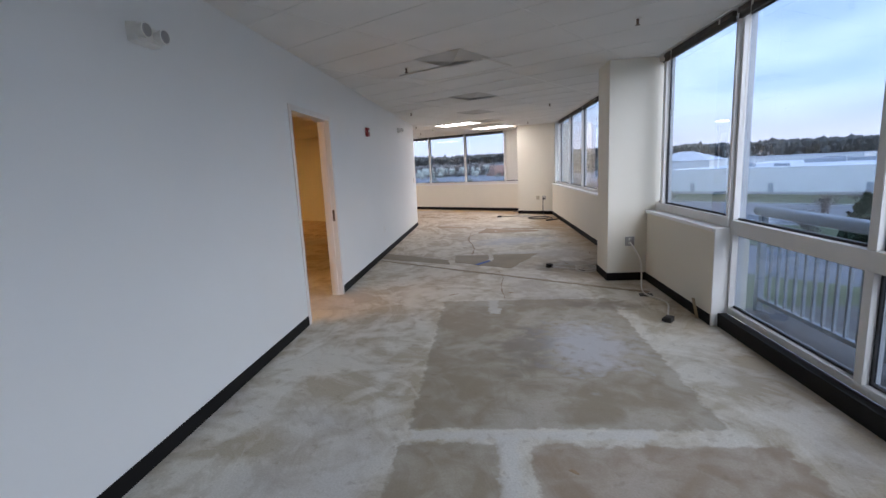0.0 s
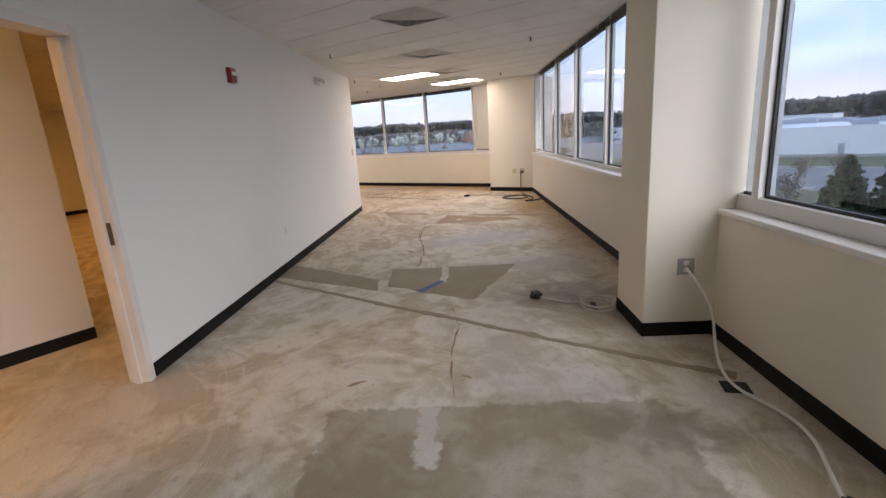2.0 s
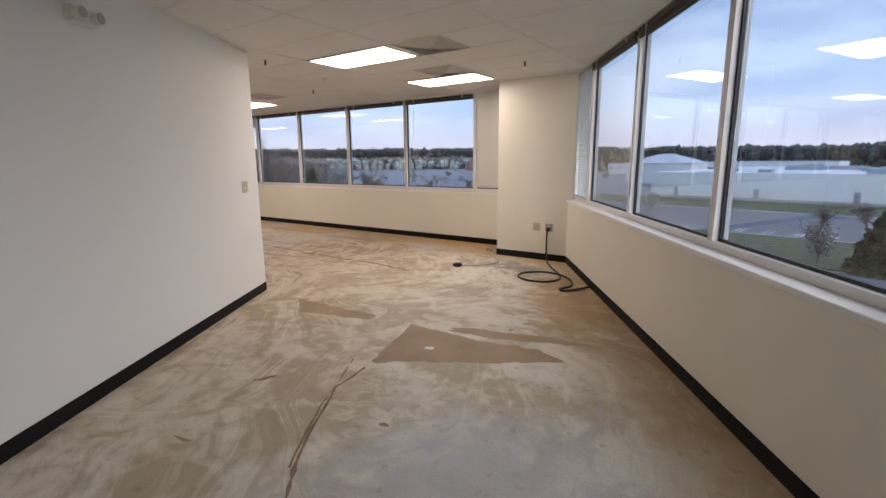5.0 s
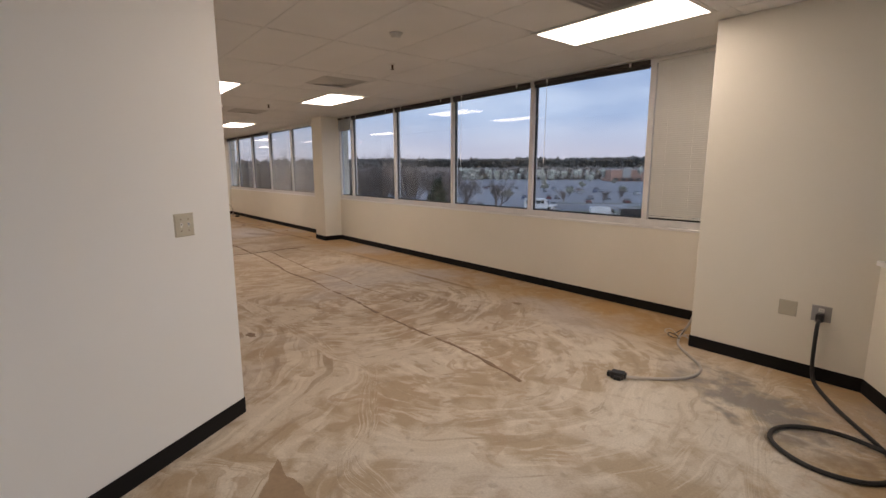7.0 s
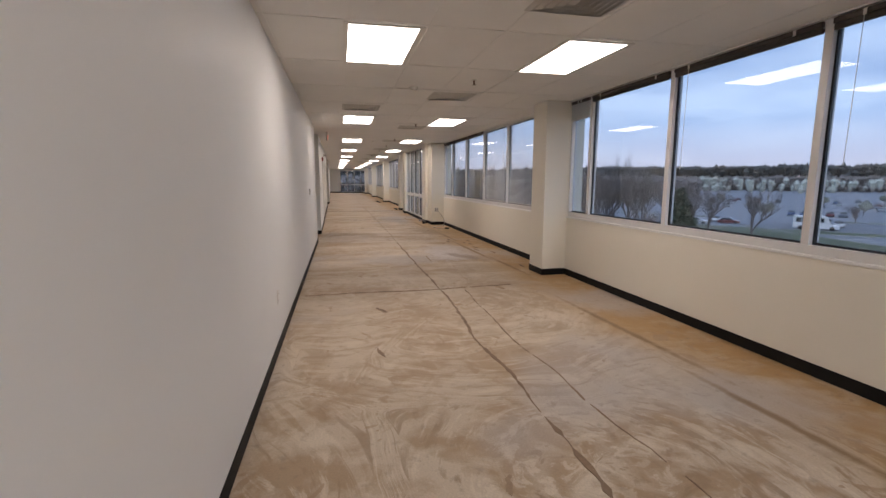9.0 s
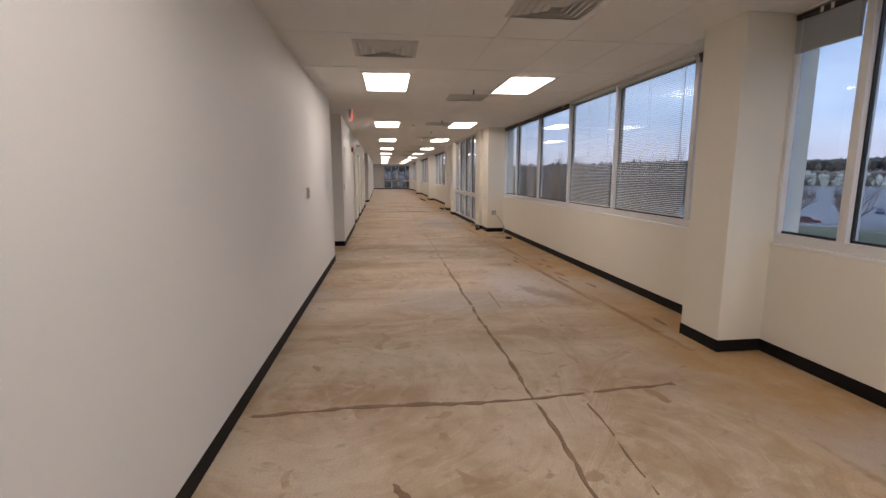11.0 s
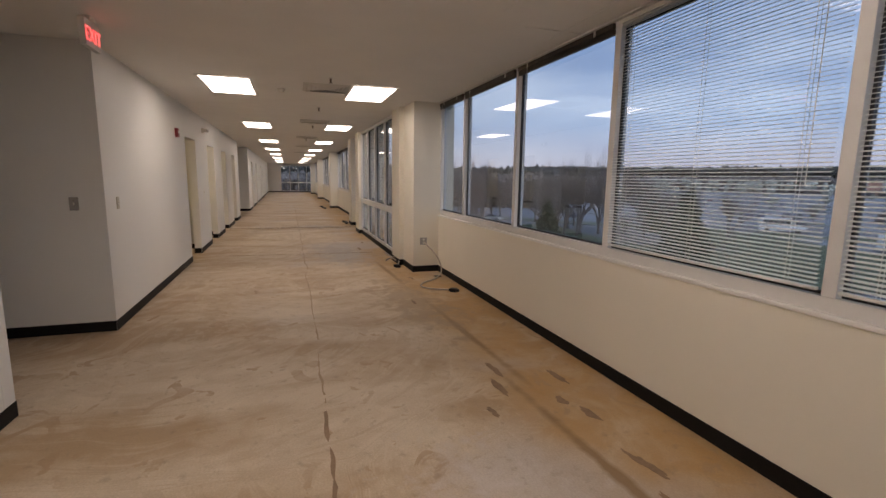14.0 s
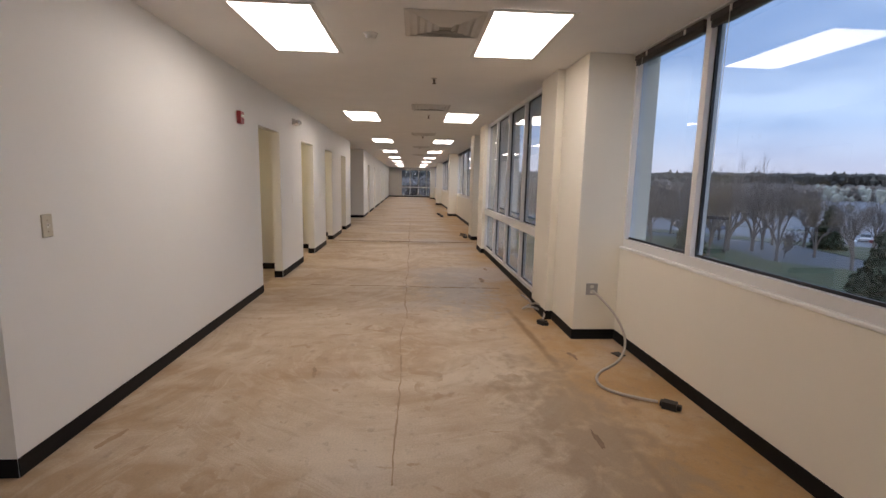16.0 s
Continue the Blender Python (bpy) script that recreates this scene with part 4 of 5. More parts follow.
for k, (x, y) in enumerate(((-24.0, 13.2), (-31.6, 13.25), (-38.8, 13.1), (-40.0, 13.05))):
    e = base_at("floor_cable", Matrix.Translation((x, y, 0)))
    pts = []
    for i in range(14):
        a = i * 0.75
        pts.append((0.22 * math.cos(a) - 0.03 * i, 0.10 * math.sin(a) + 0.02, 0.014 + (0.10 * math.sin(i * 0.6) ** 2 if k == 0 else 0.02 * (i % 2))))
    tube("conduit", pts, 0.011, CONDUIT if k == 0 else CABLE, e)
    plug_box(pose(pts[0][0] + 0.05, pts[0][1], 0, 0, 0, 30), e)
    tagged(e, "coiled loose cable beside the column", "cable", "loose cables")

# strip of brown tape folded against the box's corner
c = R1 @ Vector((4.36, 0.02, 0.0))
e = block("tape_scrap", surface("brown_paper_tape", (0.36, 0.28, 0.17), 0.7, vary=0.15), -0.03, 0.03, -0.002, 0.002, 0.005, 0.20, None, pose(c.x - 0.01, c.y - 0.005, 0, -8, 12, 122), 0.001)
tagged(e, "scrap of brown paper tape on the low wall", "tape scrap")


# ---- stains, patches and joints of the slab ----
PATCH = surface("bare_brown_screed", (0.28, 0.23, 0.155), 0.6, vary=0.22, scale=2.5, fine=40, bump=0.1)
PATCH2 = surface("bare_tan_screed", (0.34, 0.235, 0.14), 0.6, vary=0.25, scale=2.5, fine=40, bump=0.1)
JOINT = surface("joint_filler_brown", (0.25, 0.165, 0.10), 0.7, vary=0.35, scale=5, fine=50, bump=0.2)


def patch(name, corners, mat, label, rough=0.02, lift=0.0025):
    """Thin layer on the slab with a ragged outline."""
    bm = bmesh.new()
    ring = []
    k = len(corners)
    for i in range(k):
        p, q = Vector((*corners[i][:2], 0)), Vector((*corners[(i + 1) % k][:2], 0))
        n = max(2, int((q - p).length / 0.05))
        for j in range(n):
            w = p.lerp(q, j / n)
            f = noise.noise_vector(w * 5) * rough * 1.6 + noise.noise_vector(w * 19) * rough
            ring.append(bm.verts.new((w.x + f.x, w.y + f.y, lift)))
    bm.faces.new(ring)
    ext = bmesh.ops.extrude_face_region(bm, geom=bm.faces[:])
    bmesh.ops.translate(bm, vec=(0, 0, -lift - 0.001), verts=[g for g in ext["geom"] if isinstance(g, bmesh.types.BMVert)])
    bmesh.ops.triangulate(bm, faces=[f for f in bm.faces if len(f.verts) > 4])
    o = finish(name, bm, mat)
    tagged(o, label, "floor patch", kind="structure")
    return o


def UV(*pairs):
    return [P(u, v) for u, v in pairs]


def blob(cx, cy, rx, ry, rot, seed, n=40, jag=0.35):
    r = random.Random(seed)
    ph = [r.uniform(0, 6.3) for _ in range(4)]
    out = []
    for i in range(n):
        a = i / n * 2 * math.pi
        s = 1 + jag * (0.5 * math.sin(2 * a + ph[0]) + 0.35 * math.sin(3 * a + ph[1]) + 0.3 * math.sin(5 * a + ph[2]) + 0.2 * math.sin(9 * a + ph[3]))
        x, y = rx * s * math.cos(a), ry * s * math.sin(a)
        out.append((cx + x * math.cos(rot) - y * math.sin(rot), cy + x * math.sin(rot) + y * math.cos(rot)))
    return out


def stain(name, cx, cy, rx, ry, rot, seed, mat, label, jag=0.35, lift=0.0025):
    return patch(name, blob(cx, cy, rx, ry, rot, seed, jag=jag), mat, label, 0.012, lift)


# taped-off bare rectangles
patch("floor_patch", UV((-1.78, 8.32), (-0.60, 7.55), (-0.56, 7.20), (-1.78, 7.83)), PATCH, "bare brown patch in the slab coating")
patch("floor_patch", UV((-0.52, 7.92), (0.07, 7.90), (0.06, 7.36), (0.13, 7.36), (0.14, 7.90), (0.90, 7.90), (0.38, 6.80), (-0.48, 7.32)), PATCH, "bare brown patch in the slab coating")
patch("floor_patch", UV((-0.15, 10.60), (0.07, 11.43), (0.65, 11.05), (1.15, 10.88), (1.31, 10.63), (1.0, 10.62)), PATCH2, "bare tan patch in the slab coating")
patch("floor_patch", UV((-1.27, 12.24), (-0.8, 11.95), (-0.29, 11.68), (-0.36, 11.56), (-1.11, 11.78)), PATCH2, "bare tan patch in the slab coating")
stain("floor_patch", *P(0.95, 11.15)[:2], 0.5, 0.09, radians(15), 4, PATCH2, "bare tan streak in the slab coating")
r = random.Random(5)
for i in range(10):
    x = r.uniform(-23.5, -8.5)
    y = r.uniform(10.1, 13.3)
    stain("floor_patch", x, y, r.uniform(0.04, 0.12), r.uniform(0.015, 0.035), r.uniform(-0.5, 0.5), 100 + i, (PATCH2, JOINT, PATCH2)[i % 3], "small dark scrape in the slab coating", 0.3, 0.002 + 0.00003 * i)
for i in range(14):
    p = P(r.uniform(-1.5, 1.8), r.uniform(2, 13))
    stain("floor_patch", p.x, p.y, r.uniform(0.02, 0.07), r.uniform(0.008, 0.02), r.uniform(0, 3.1), 200 + i, (PATCH2, JOINT, PATCH2)[i % 3], "small dark scrape in the slab coating", 0.3, 0.002 + 0.00003 * i)


for i in range(16):
    stain("floor_patch", r.uniform(-27, -15.5), r.uniform(12.7, 13.45), r.uniform(0.05, 0.16), r.uniform(0.012, 0.035), r.uniform(-0.3, 0.3), 300 + i, JOINT, "small dark scrape in the slab coating", 0.35, 0.002 + 0.00003 * i)


def joint(name, pts, w, label, mat=None, least=0.03, wander=0.055):
    """Ragged saw joint or crack, filled flush."""
    left, right = [], []
    for p, q in zip(pts, pts[1:]):
        p, q = Vector((*p[:2], 0)), Vector((*q[:2], 0))
        n = max(2, int((q - p).length / 0.06))
        d = (q - p).normalized()
        s = Vector((-d.y, d.x, 0))
        for j in range(n):
            c = p.lerp(q, j / n)
            k = w * max(least, 0.5 + 0.5 * noise.noise(c * 2.3) + 0.9 * noise.noise(c * 11))
            off = s * (wander * noise.noise(c * 1.1) + 0.014 * noise.noise(c * 7))
            left.append(c + off + s * k / 2)
            right.append(c + off - s * k / 2)
    bm = bmesh.new()
    a = [bm.verts.new((v.x, v.y, 0.0042)) for v in left]
    b = [bm.verts.new((v.x, v.y, 0.0042)) for v in right]
    for i in range(len(a) - 1):
        if (left[i] - right[i]).length > 0.0035:
            bm.faces.new((a[i], a[i + 1], b[i + 1], b[i]))
    bmesh.ops.delete(bm, geom=[v for v in bm.verts if not v.link_faces], context="VERTS")
    ext = bmesh.ops.extrude_face_region(bm, geom=bm.faces[:])
    bmesh.ops.translate(bm, vec=(0, 0, -0.0045), verts=[g for g in ext["geom"] if isinstance(g, bmesh.types.BMVert)])
    o = finish(name, bm, mat or JOINT)
    tagged(o, label, "floor joint", kind="structure")


joint("floor_joint", UV((-1.78, 7.68), (0.63, 6.10), (1.9, 5.28)), 0.075, "brown filled trench across the slab", PATCH, 0.6, 0.012)
joint("floor_joint", UV((0.16, 6.6), (0.22, 6.2), (0.21, 5.15)), 0.014, "thin brown crack in the slab")
joint("floor_joint", UV((-0.18, 10.5), (-0.33, 10.2), (-0.3, 9.4), (-0.18, 8.6), (-0.2, 7.95)), 0.03, "thin brown crack in the slab")
joint("floor_joint", UV((-0.3, 10.65), (-0.35, 10.0), (-0.32, 9.3)), 0.018, "thin brown crack in the slab")
joint("floor_joint", [(-7.4, 11.36), (-8.2, 11.45), (-9.3, 11.46), (-10.8, 11.54), (-12.2, 11.54), (-13.2, 11.61), (-14.2, 11.63), (-16.6, 11.63), (-17.6, 11.66), (-19.1, 11.68)], 0.05, "brown filled saw joint along the corridor")
joint("floor_joint", [(-19.1, 11.68), (-21.0, 11.71), (-26, 11.76), (-40, 11.8)], 0.018, "faint brown saw joint along the corridor", PATCH2)
joint("floor_joint", [(-9.6, 12.0), (-10.52, 11.9), (-11.8, 11.86), (-13.1, 11.92), (-14.15, 11.96)], 0.015, "thin brown crack in the slab")
joint("floor_joint", [(-14.2, 9.85), (-14.2, 11.63), (-14.28, 12.75)], 0.05, "brown joint across the corridor")
joint("floor_joint", [(-16.3, 11.96), (-17.1, 11.99)], 0.016, "thin brown crack in the slab", PATCH2)
joint("floor_joint", [(-30.5, 9.9), (-30.4, 13.4)], 0.09, "dark joint across the corridor")
joint("floor_joint", [(-25.6, 10.4), (-25.4, 13.2)], 0.02, "faint joint across the corridor", PATCH2)

# blue tape strip and a paper scrap
c0, c1 = P(0.08, 7.40), P(-0.13, 7.10)
m, ln = run(c0, c1)
t_ = block("tape_strip", surface("blue_masking_tape", (0.05, 0.10, 0.32), 0.6, vary=0.15), 0, ln, -0.034, 0.034, 0.003, 0.0045, None, m)
tagged(t_, "strip of blue masking tape on the floor", "tape")
t_ = block("paper_scrap", surface("white_paper_scrap", (0.75, 0.74, 0.70), 0.7, vary=0.05), -0.035, 0.035, -0.025, 0.025, 0.003, 0.0045, None, pose(*P(0.27, 10.87)[:2], 0, 0, 0, 20))
tagged(t_, "small white paper scrap on the floor", "paper scrap")

# ---- outside: ground, roads and lawns ----
GZ = -8.5
ASPH = surface("worn_asphalt", (0.21, 0.215, 0.235), 0.85, vary=0.18, scale=0.05, fine=1.5, bump=0.1)
ROAD = surface("dark_asphalt", (0.145, 0.15, 0.165), 0.85, vary=0.15, scale=0.08, fine=2, bump=0.1)
GRASS = surface("spring_grass", (0.075, 0.088, 0.04), 0.9, vary=0.35, scale=0.3, fine=6, bump=0.3)
KERB = surface("pale_kerb_concrete", (0.42, 0.42, 0.40), 0.8, vary=0.1)
LINE = surface("white_road_paint", (0.7, 0.7, 0.68), 0.7, vary=0.1)
CLAD = surface("white_metal_cladding", (0.86, 0.86, 0.83), 0.6, vary=0.05, scale=0.1, fine=1)
ROOFM = surface("pale_membrane_roof", (0.62, 0.64, 0.68), 0.7, vary=0.15, scale=0.06, fine=0.8)
GREYM = surface("grey_roof_units", (0.33, 0.36, 0.40), 0.6, vary=0.1, scale=0.5)
TANM = surface("tan_masonry", (0.46, 0.27, 0.20), 0.8, vary=0.12, scale=0.3)
DGLASS = surface("dark_glazing", (0.03, 0.035, 0.04), 0.2, vary=0.1)
BARK = surface("grey_brown_bark", (0.17, 0.14, 0.125), 0.9, vary=0.2)
NEEDLE = surface("dark_conifer_needles", (0.035, 0.055, 0.028), 0.8, vary=0.4, scale=0.8, fine=5)
WOOD_FAR = surface("far_woods_foliage", (0.085, 0.088, 0.08), 0.95, vary=0.45, scale=0.03, fine=0.25)
WOOD_BARE = surface("far_bare_twigs", (0.19, 0.165, 0.15), 0.95, vary=0.35, scale=0.03, fine=0.25)
BLOSSOM = surface("pale_blossom", (0.45, 0.46, 0.39), 0.9, vary=0.25, scale=0.5)
TWIG = surface("budding_twigs", (0.25, 0.20, 0.175), 0.9, vary=0.3, scale=0.5)
RAILM = surface("grey_painted_rail", (0.30, 0.34, 0.38), 0.45, 0.2, vary=0.06)

bm = bmesh.new()
bm.faces.new([bm.verts.new((x, y, GZ)) for x, y in ((-3000, -2500), (2500, -2500), (2500, 3000), (-3000, 3000))])
tagged(finish("ground", bm, ASPH), "grey asphalt ground of parking lots", "ground", kind="structure")


def slab_strip(name, m, x0, x1, y0, y1, mat, label, h=0.12, category="lawn"):
    o = block(name, mat, x0, x1, y0, y1, 0, h, None, m)
    return tagged(o, label, category, kind="structure")


# frame of the road that runs past the long windows, and of the warehouse front
MR = Matrix.Translation((-86.1, 103.6, GZ)) @ Matrix.Rotation(radians(39.7), 4, "Z")
MW, _ = run((-29, 144), (14, 135))
MW = Matrix.Translation((0, 0, GZ + 0.008)) @ MW
slab_strip("road", MR, -400, 60, -36, -10.5, ROAD, "dark asphalt road beside the parking lot", 0.02, "road")
slab_strip("lawn", MR, -400, 42, -10, -3.5, GRASS, "green verge between road and parking lot")
slab_strip("lawn", MR, -400, 30, -60, -37, GRASS, "green verge below the building")
for x in range(-300, 200, 62):
    slab_strip("lawn", MR, x, x + 34, 26, 29, GRASS, "grass island in the parking lot")
    slab_strip("kerb", MR, x - 0.4, x + 34.4, 25.6, 29.4, KERB, "pale concrete kerb of a lot island", 0.1, "kerb")
slab_strip("kerb", MR, -400, 42, -3.49, -3.1, KERB, "pale concrete kerb along the lot", 0.15, "kerb")
slab_strip("kerb", MR, -400, 42, -10.4, -10.01, KERB, "pale concrete kerb along the road", 0.15, "kerb")
slab_strip("lawn", MW, -40, 200, -24, -1, GRASS, "lawn in front of the warehouse")
slab_strip("road", MW, -60, 200, -57, -25, ROAD, "asphalt drive in front of the warehouse", 0.02, "road")
slab_strip("lawn", MW, -50, 200, -76, -57.6, GRASS, "lawn between the drives")
slab_strip("road", MW, -60, 200, -90, -76.5, ROAD, "asphalt drive near the building", 0.02, "road")
slab_strip("lawn", MW, -60, 200, -125, -91, GRASS, "lawn below the building")
slab_strip("kerb", MW, -60, 200, -24.9, -24.1, KERB, "pale kerb of the drive", 0.15, "kerb")
slab_strip("kerb", MW, -60, 200, -57.5, -57.05, KERB, "pale kerb of the drive", 0.15, "kerb")
bm = bmesh.new()
for i in range(40):
    for d in (0, 0.7):
        add_box(bm, -30 + i * 3.4 + d, -29.8 + i * 3.4 + d, -55.5, -51.5, 0.021, 0.026)
o = finish("road_markings", bm, LINE, None, MW)
tagged(o, "double white parking bay lines", "road marking", kind="structure")
bm = bmesh.new()
for row in range(4):
    for i in range(110):
        add_box(bm, -240 + i * 2.9, -239.85 + i * 2.9, 8 + row * 19, 13 + row * 19, 0.001, 0.006)
o = finish("road_markings", bm, LINE, None, MR)
tagged(o, "white parking bay lines in the lot", "road marking", kind="structure")

# white warehouse with its roof and roof units
wh = base_at("warehouse", MW)
bm = bmesh.new()
add_box(bm, 0, 170, 0, 0.4, 0, 6.6)
for i in range(57):
    add_box(bm, i * 3.0, i * 3.0 + 0.08, -0.04, 0, 0, 6.6)
add_box(bm, 0, 0.4, 0.4, 120, 0, 6.6)
finish("wall", bm, CLAD, wh)
block("roof", ROOFM, 0.4, 170, 0.4, 120, 6.0, 6.3, wh)
block("plinth", KERB, -0.1, 170, -0.12, -0.045, 0, 0.7, wh)
r = random.Random(8)
bm = bmesh.new()
for i in range(80):
    x, y = r.uniform(5, 165), r.uniform(10, 115)
    w, d, h = r.uniform(2, 12), r.uniform(2, 4), r.uniform(0.5, 1.3)
    add_box(bm, x, x + w, y, y + d, 6.3, 6.3 + h)
finish("roof_unit", bm, GREYM, wh, None, 0.05)
bm = bmesh.new()
for i in range(9):
    x = 6 + i * 18
    add_box(bm, x, x + 1.1, -0.06, -0.045, 0.7, 2.9)
finish("door", bm, GREYM, wh)
tagged(wh, "long white warehouse with a pale flat roof", "warehouse")


def hip_house(m, w, d, h, roof, label):
    e = base_at("outbuilding", m)
    block("wall", CLAD, 0, w, 0, d, 0, h, e)
    bm = bmesh.new()
    a = [bm.verts.new(p) for p in ((-0.5, -0.5, h), (w + 0.5, -0.5, h), (w + 0.5, d + 0.5, h), (-0.5, d + 0.5, h))]
    t = [bm.verts.new((w * 0.4, d / 2, h + roof)), bm.verts.new((w * 0.6, d / 2, h + roof))]
    bm.faces.new((a[0], a[1], t[1], t[0]))
    bm.faces.new((a[2], a[3], t[0], t[1]))
    bm.faces.new((a[1], a[2], t[1]))
    bm.faces.new((a[3], a[0], t[0]))
    bm.faces.new(a[::-1])
    finish("roof", bm, ROOFM, e)
    tagged(e, label, "building")


hip_house(MW @ Matrix.Translation((-40, 70, 0)), 26, 20, 8.4, 3.9, "white building with a hipped pale roof")
for x, y, w, d, h in ((60, 150, 90, 40, 9.8), (-40, 170, 60, 40, 8.0), (170, 150, 90, 60, 9.5), (-110, 190, 60, 30, 7.0)):
    e = base_at("industrial_building", MW @ Matrix.Translation((x, y, 0)))
    block("wall", CLAD, 0, w, 0, d, 0, h, e)
    block("roof", ROOFM, -0.3, w + 0.3, -0.3, d + 0.3, h, h + 0.4, e)
    bm = bmesh.new()
    for i in range(int(w / 6)):
        add_box(bm, 1.5 + i * 6, 4.5 + i * 6, -0.05, 0, 3.5, 5.0)
    finish("window", bm, DGLASS, e)
    tagged(e, "pale industrial building with a flat roof", "building")

# shopping buildings beyond the lot
MS, _ = run((-247, 416), (-205, 462))
MS = Matrix.Translation((0, 0, GZ)) @ MS
for x, y, w, h, mat in ((0, 0, 30, 11.0, TANM), (30.5, 6, 34, 10.5, CLAD), (66, -10, 60, 10.0, CLAD)):
    e = base_at("shop_building", MS @ Matrix.Translation((x, y, 0)))
    block("wall", mat, 0, w, 0, 30, 0, h, e)
    block("roof", ROOFM, -0.4, w + 0.4, -0.4, 30.4, h, h + 0.5, e)
    bm = bmesh.new()
    for i in range(int(w / 7)):
        add_box(bm, 2 + i * 7, 7 + i * 7, -0.15, 0, 0.3, 3.4)
    finish("shop_window", bm, DGLASS, e)
    bm = bmesh.new()
    add_box(bm, w * 0.35, w * 0.6, -1.2, 0, 3.6, h + 2.0)
    finish("entrance_gable", bm, KERB, e)
    tagged(e, "low shop building with a pale entrance gable", "building")

# ---- vehicles ----
def paint_mix(name):
    m, n, l, b = make(name)
    info = n.new("ShaderNodeObjectInfo")
    cr = n.new("ShaderNodeValToRGB")
    cr.color_ramp.interpolation = "CONSTANT"
    cols = ((0.6, 0.6, 0.6), (0.03, 0.03, 0.035), (0.3, 0.31, 0.33), (0.65, 0.65, 0.62), (0.12, 0.13, 0.15), (0.16, 0.03, 0.03), (0.05, 0.09, 0.2))
    cr.color_ramp.elements[0].color = (*cols[0], 1)
    for i, c in enumerate(cols[1:]):
        el = cr.color_ramp.elements.new((i + 1) / len(cols)) if i < len(cols) - 2 else cr.color_ramp.elements[-1]
        el.position = (i + 1) / len(cols)
        el.color = (*c, 1)
    l.new(info.outputs["Random"], cr.inputs[0])
    l.new(cr.outputs[0], b.inputs["Base Color"])
    b.inputs["Roughness"].default_value = 0.3
    b.inputs["Coat Weight"].default_value = 0.5
    return m


CARP = paint_mix("car_paint")
VANP = surface("white_van_paint", (0.75, 0.75, 0.73), 0.35, vary=0.03)
BLKP = surface("black_coach_paint", (0.02, 0.02, 0.022), 0.3, vary=0.1)
TYRE = surface("tyre_rubber", (0.015, 0.015, 0.015), 0.8, vary=0.2)


def profile(bm, pts, w, inset=0.0):
    """Side outline (x, z) drawn across a width w."""
    a = [bm.verts.new((x, -w / 2 + (inset if z > 0.95 else 0), z)) for x, z in pts]
    b = [bm.verts.new((x, w / 2 - (inset if z > 0.95 else 0), z)) for x, z in pts]
    bm.faces.new(a[::-1])
    bm.faces.new(b)
    for i in range(len(pts)):
        bm.faces.new((a[i], a[(i + 1) % len(pts)], b[(i + 1) % len(pts)], b[i]))


def wheels(e, xs, w, rad):
    for x in xs:
        for y in (-w / 2 + 0.1, w / 2 - 0.1):
            bm = bmesh.new()
            bmesh.ops.create_cone(bm, cap_ends=True, segments=14, radius1=rad, radius2=rad, depth=0.22, matrix=Matrix.Translation((x, y, rad)) @ Matrix.Rotation(radians(90), 4, "X"))
            finish("wheel", bm, TYRE, e)


def car(m):
    e = base_at("car", m)
    bm = bmesh.new()
    profile(bm, ((-2.2, 0.3), (2.2, 0.3), (2.25, 0.65), (2.0, 0.82), (1.0, 0.93), (-1.6, 0.95), (-2.15, 0.9), (-2.25, 0.6)), 1.78)
    finish("body", bm, CARP, e, None, 0.04)
    bm = bmesh.new()
    profile(bm, ((1.0, 0.9), (0.35, 1.40), (-0.9, 1.44), (-1.75, 0.92)), 1.62, 0.12)
    finish("window", bm, DGLASS, e)
    bm = bmesh.new()
    profile(bm, ((0.40, 1.395), (0.25, 1.45), (-0.85, 1.48), (-0.98, 1.43)), 1.5, 0.1)
    finish("roof", bm, CARP, e, None, 0.02)
    wheels(e, (-1.35, 1.4), 1.78, 0.33)
    tagged(e, "parked passenger car in the lot", "car", "parked cars")
    return e


first = car(MR @ Matrix.Translation((-12, 5.0, 0.0)))
r = random.Random(3)
spots = []
for row in range(9):
    for i in range(110):
        x, y = -240 + i * 2.9 + 1.5, 10.5 + row * 19
        if r.random() < 0.15 + 0.01 * row:
            spots.append((x, y))
for x, y in r.sample(spots, 140):
    copy_thing(first, MR @ pose(x, y, 0, 0, 0, 90 if r.random() < 0.5 else -90))
for x, y in ((-54, -14), (-18, 1.0), (-70, 4)):
    copy_thing(first, MR @ pose(x, y, 0.02))


def box_vehicle(name, m, length, w, h, nose, paint, label, category, windows):
    e = base_at(name, m)
    bm = bmesh.new()
    profile(bm, ((0, 0.35), (length, 0.35), (length + 0.02, 1.0), (length - nose, 1.25), (length - nose * 1.55, h - 0.25), (length - nose * 1.9, h), (0.15, h), (0, h - 0.15)), w, 0.06)
    finish("body", bm, paint, e, None, 0.06)
    bm = bmesh.new()
    for a, b in windows:
        for y in (-w / 2 - 0.004 + 0.05, w / 2 - 0.05):
            add_box(bm, a, b, y - 0.02, y + 0.02, h * 0.55, h * 0.85)
    add_box(bm, length - nose * 1.55, length - nose * 1.1, -w / 2 + 0.15, w / 2 - 0.15, h * 0.55, h * 0.8)
    finish("window", bm, DGLASS, e)
    wheels(e, (1.3, length - 1.2), w, 0.42)
    tagged(e, label, category)
    return e


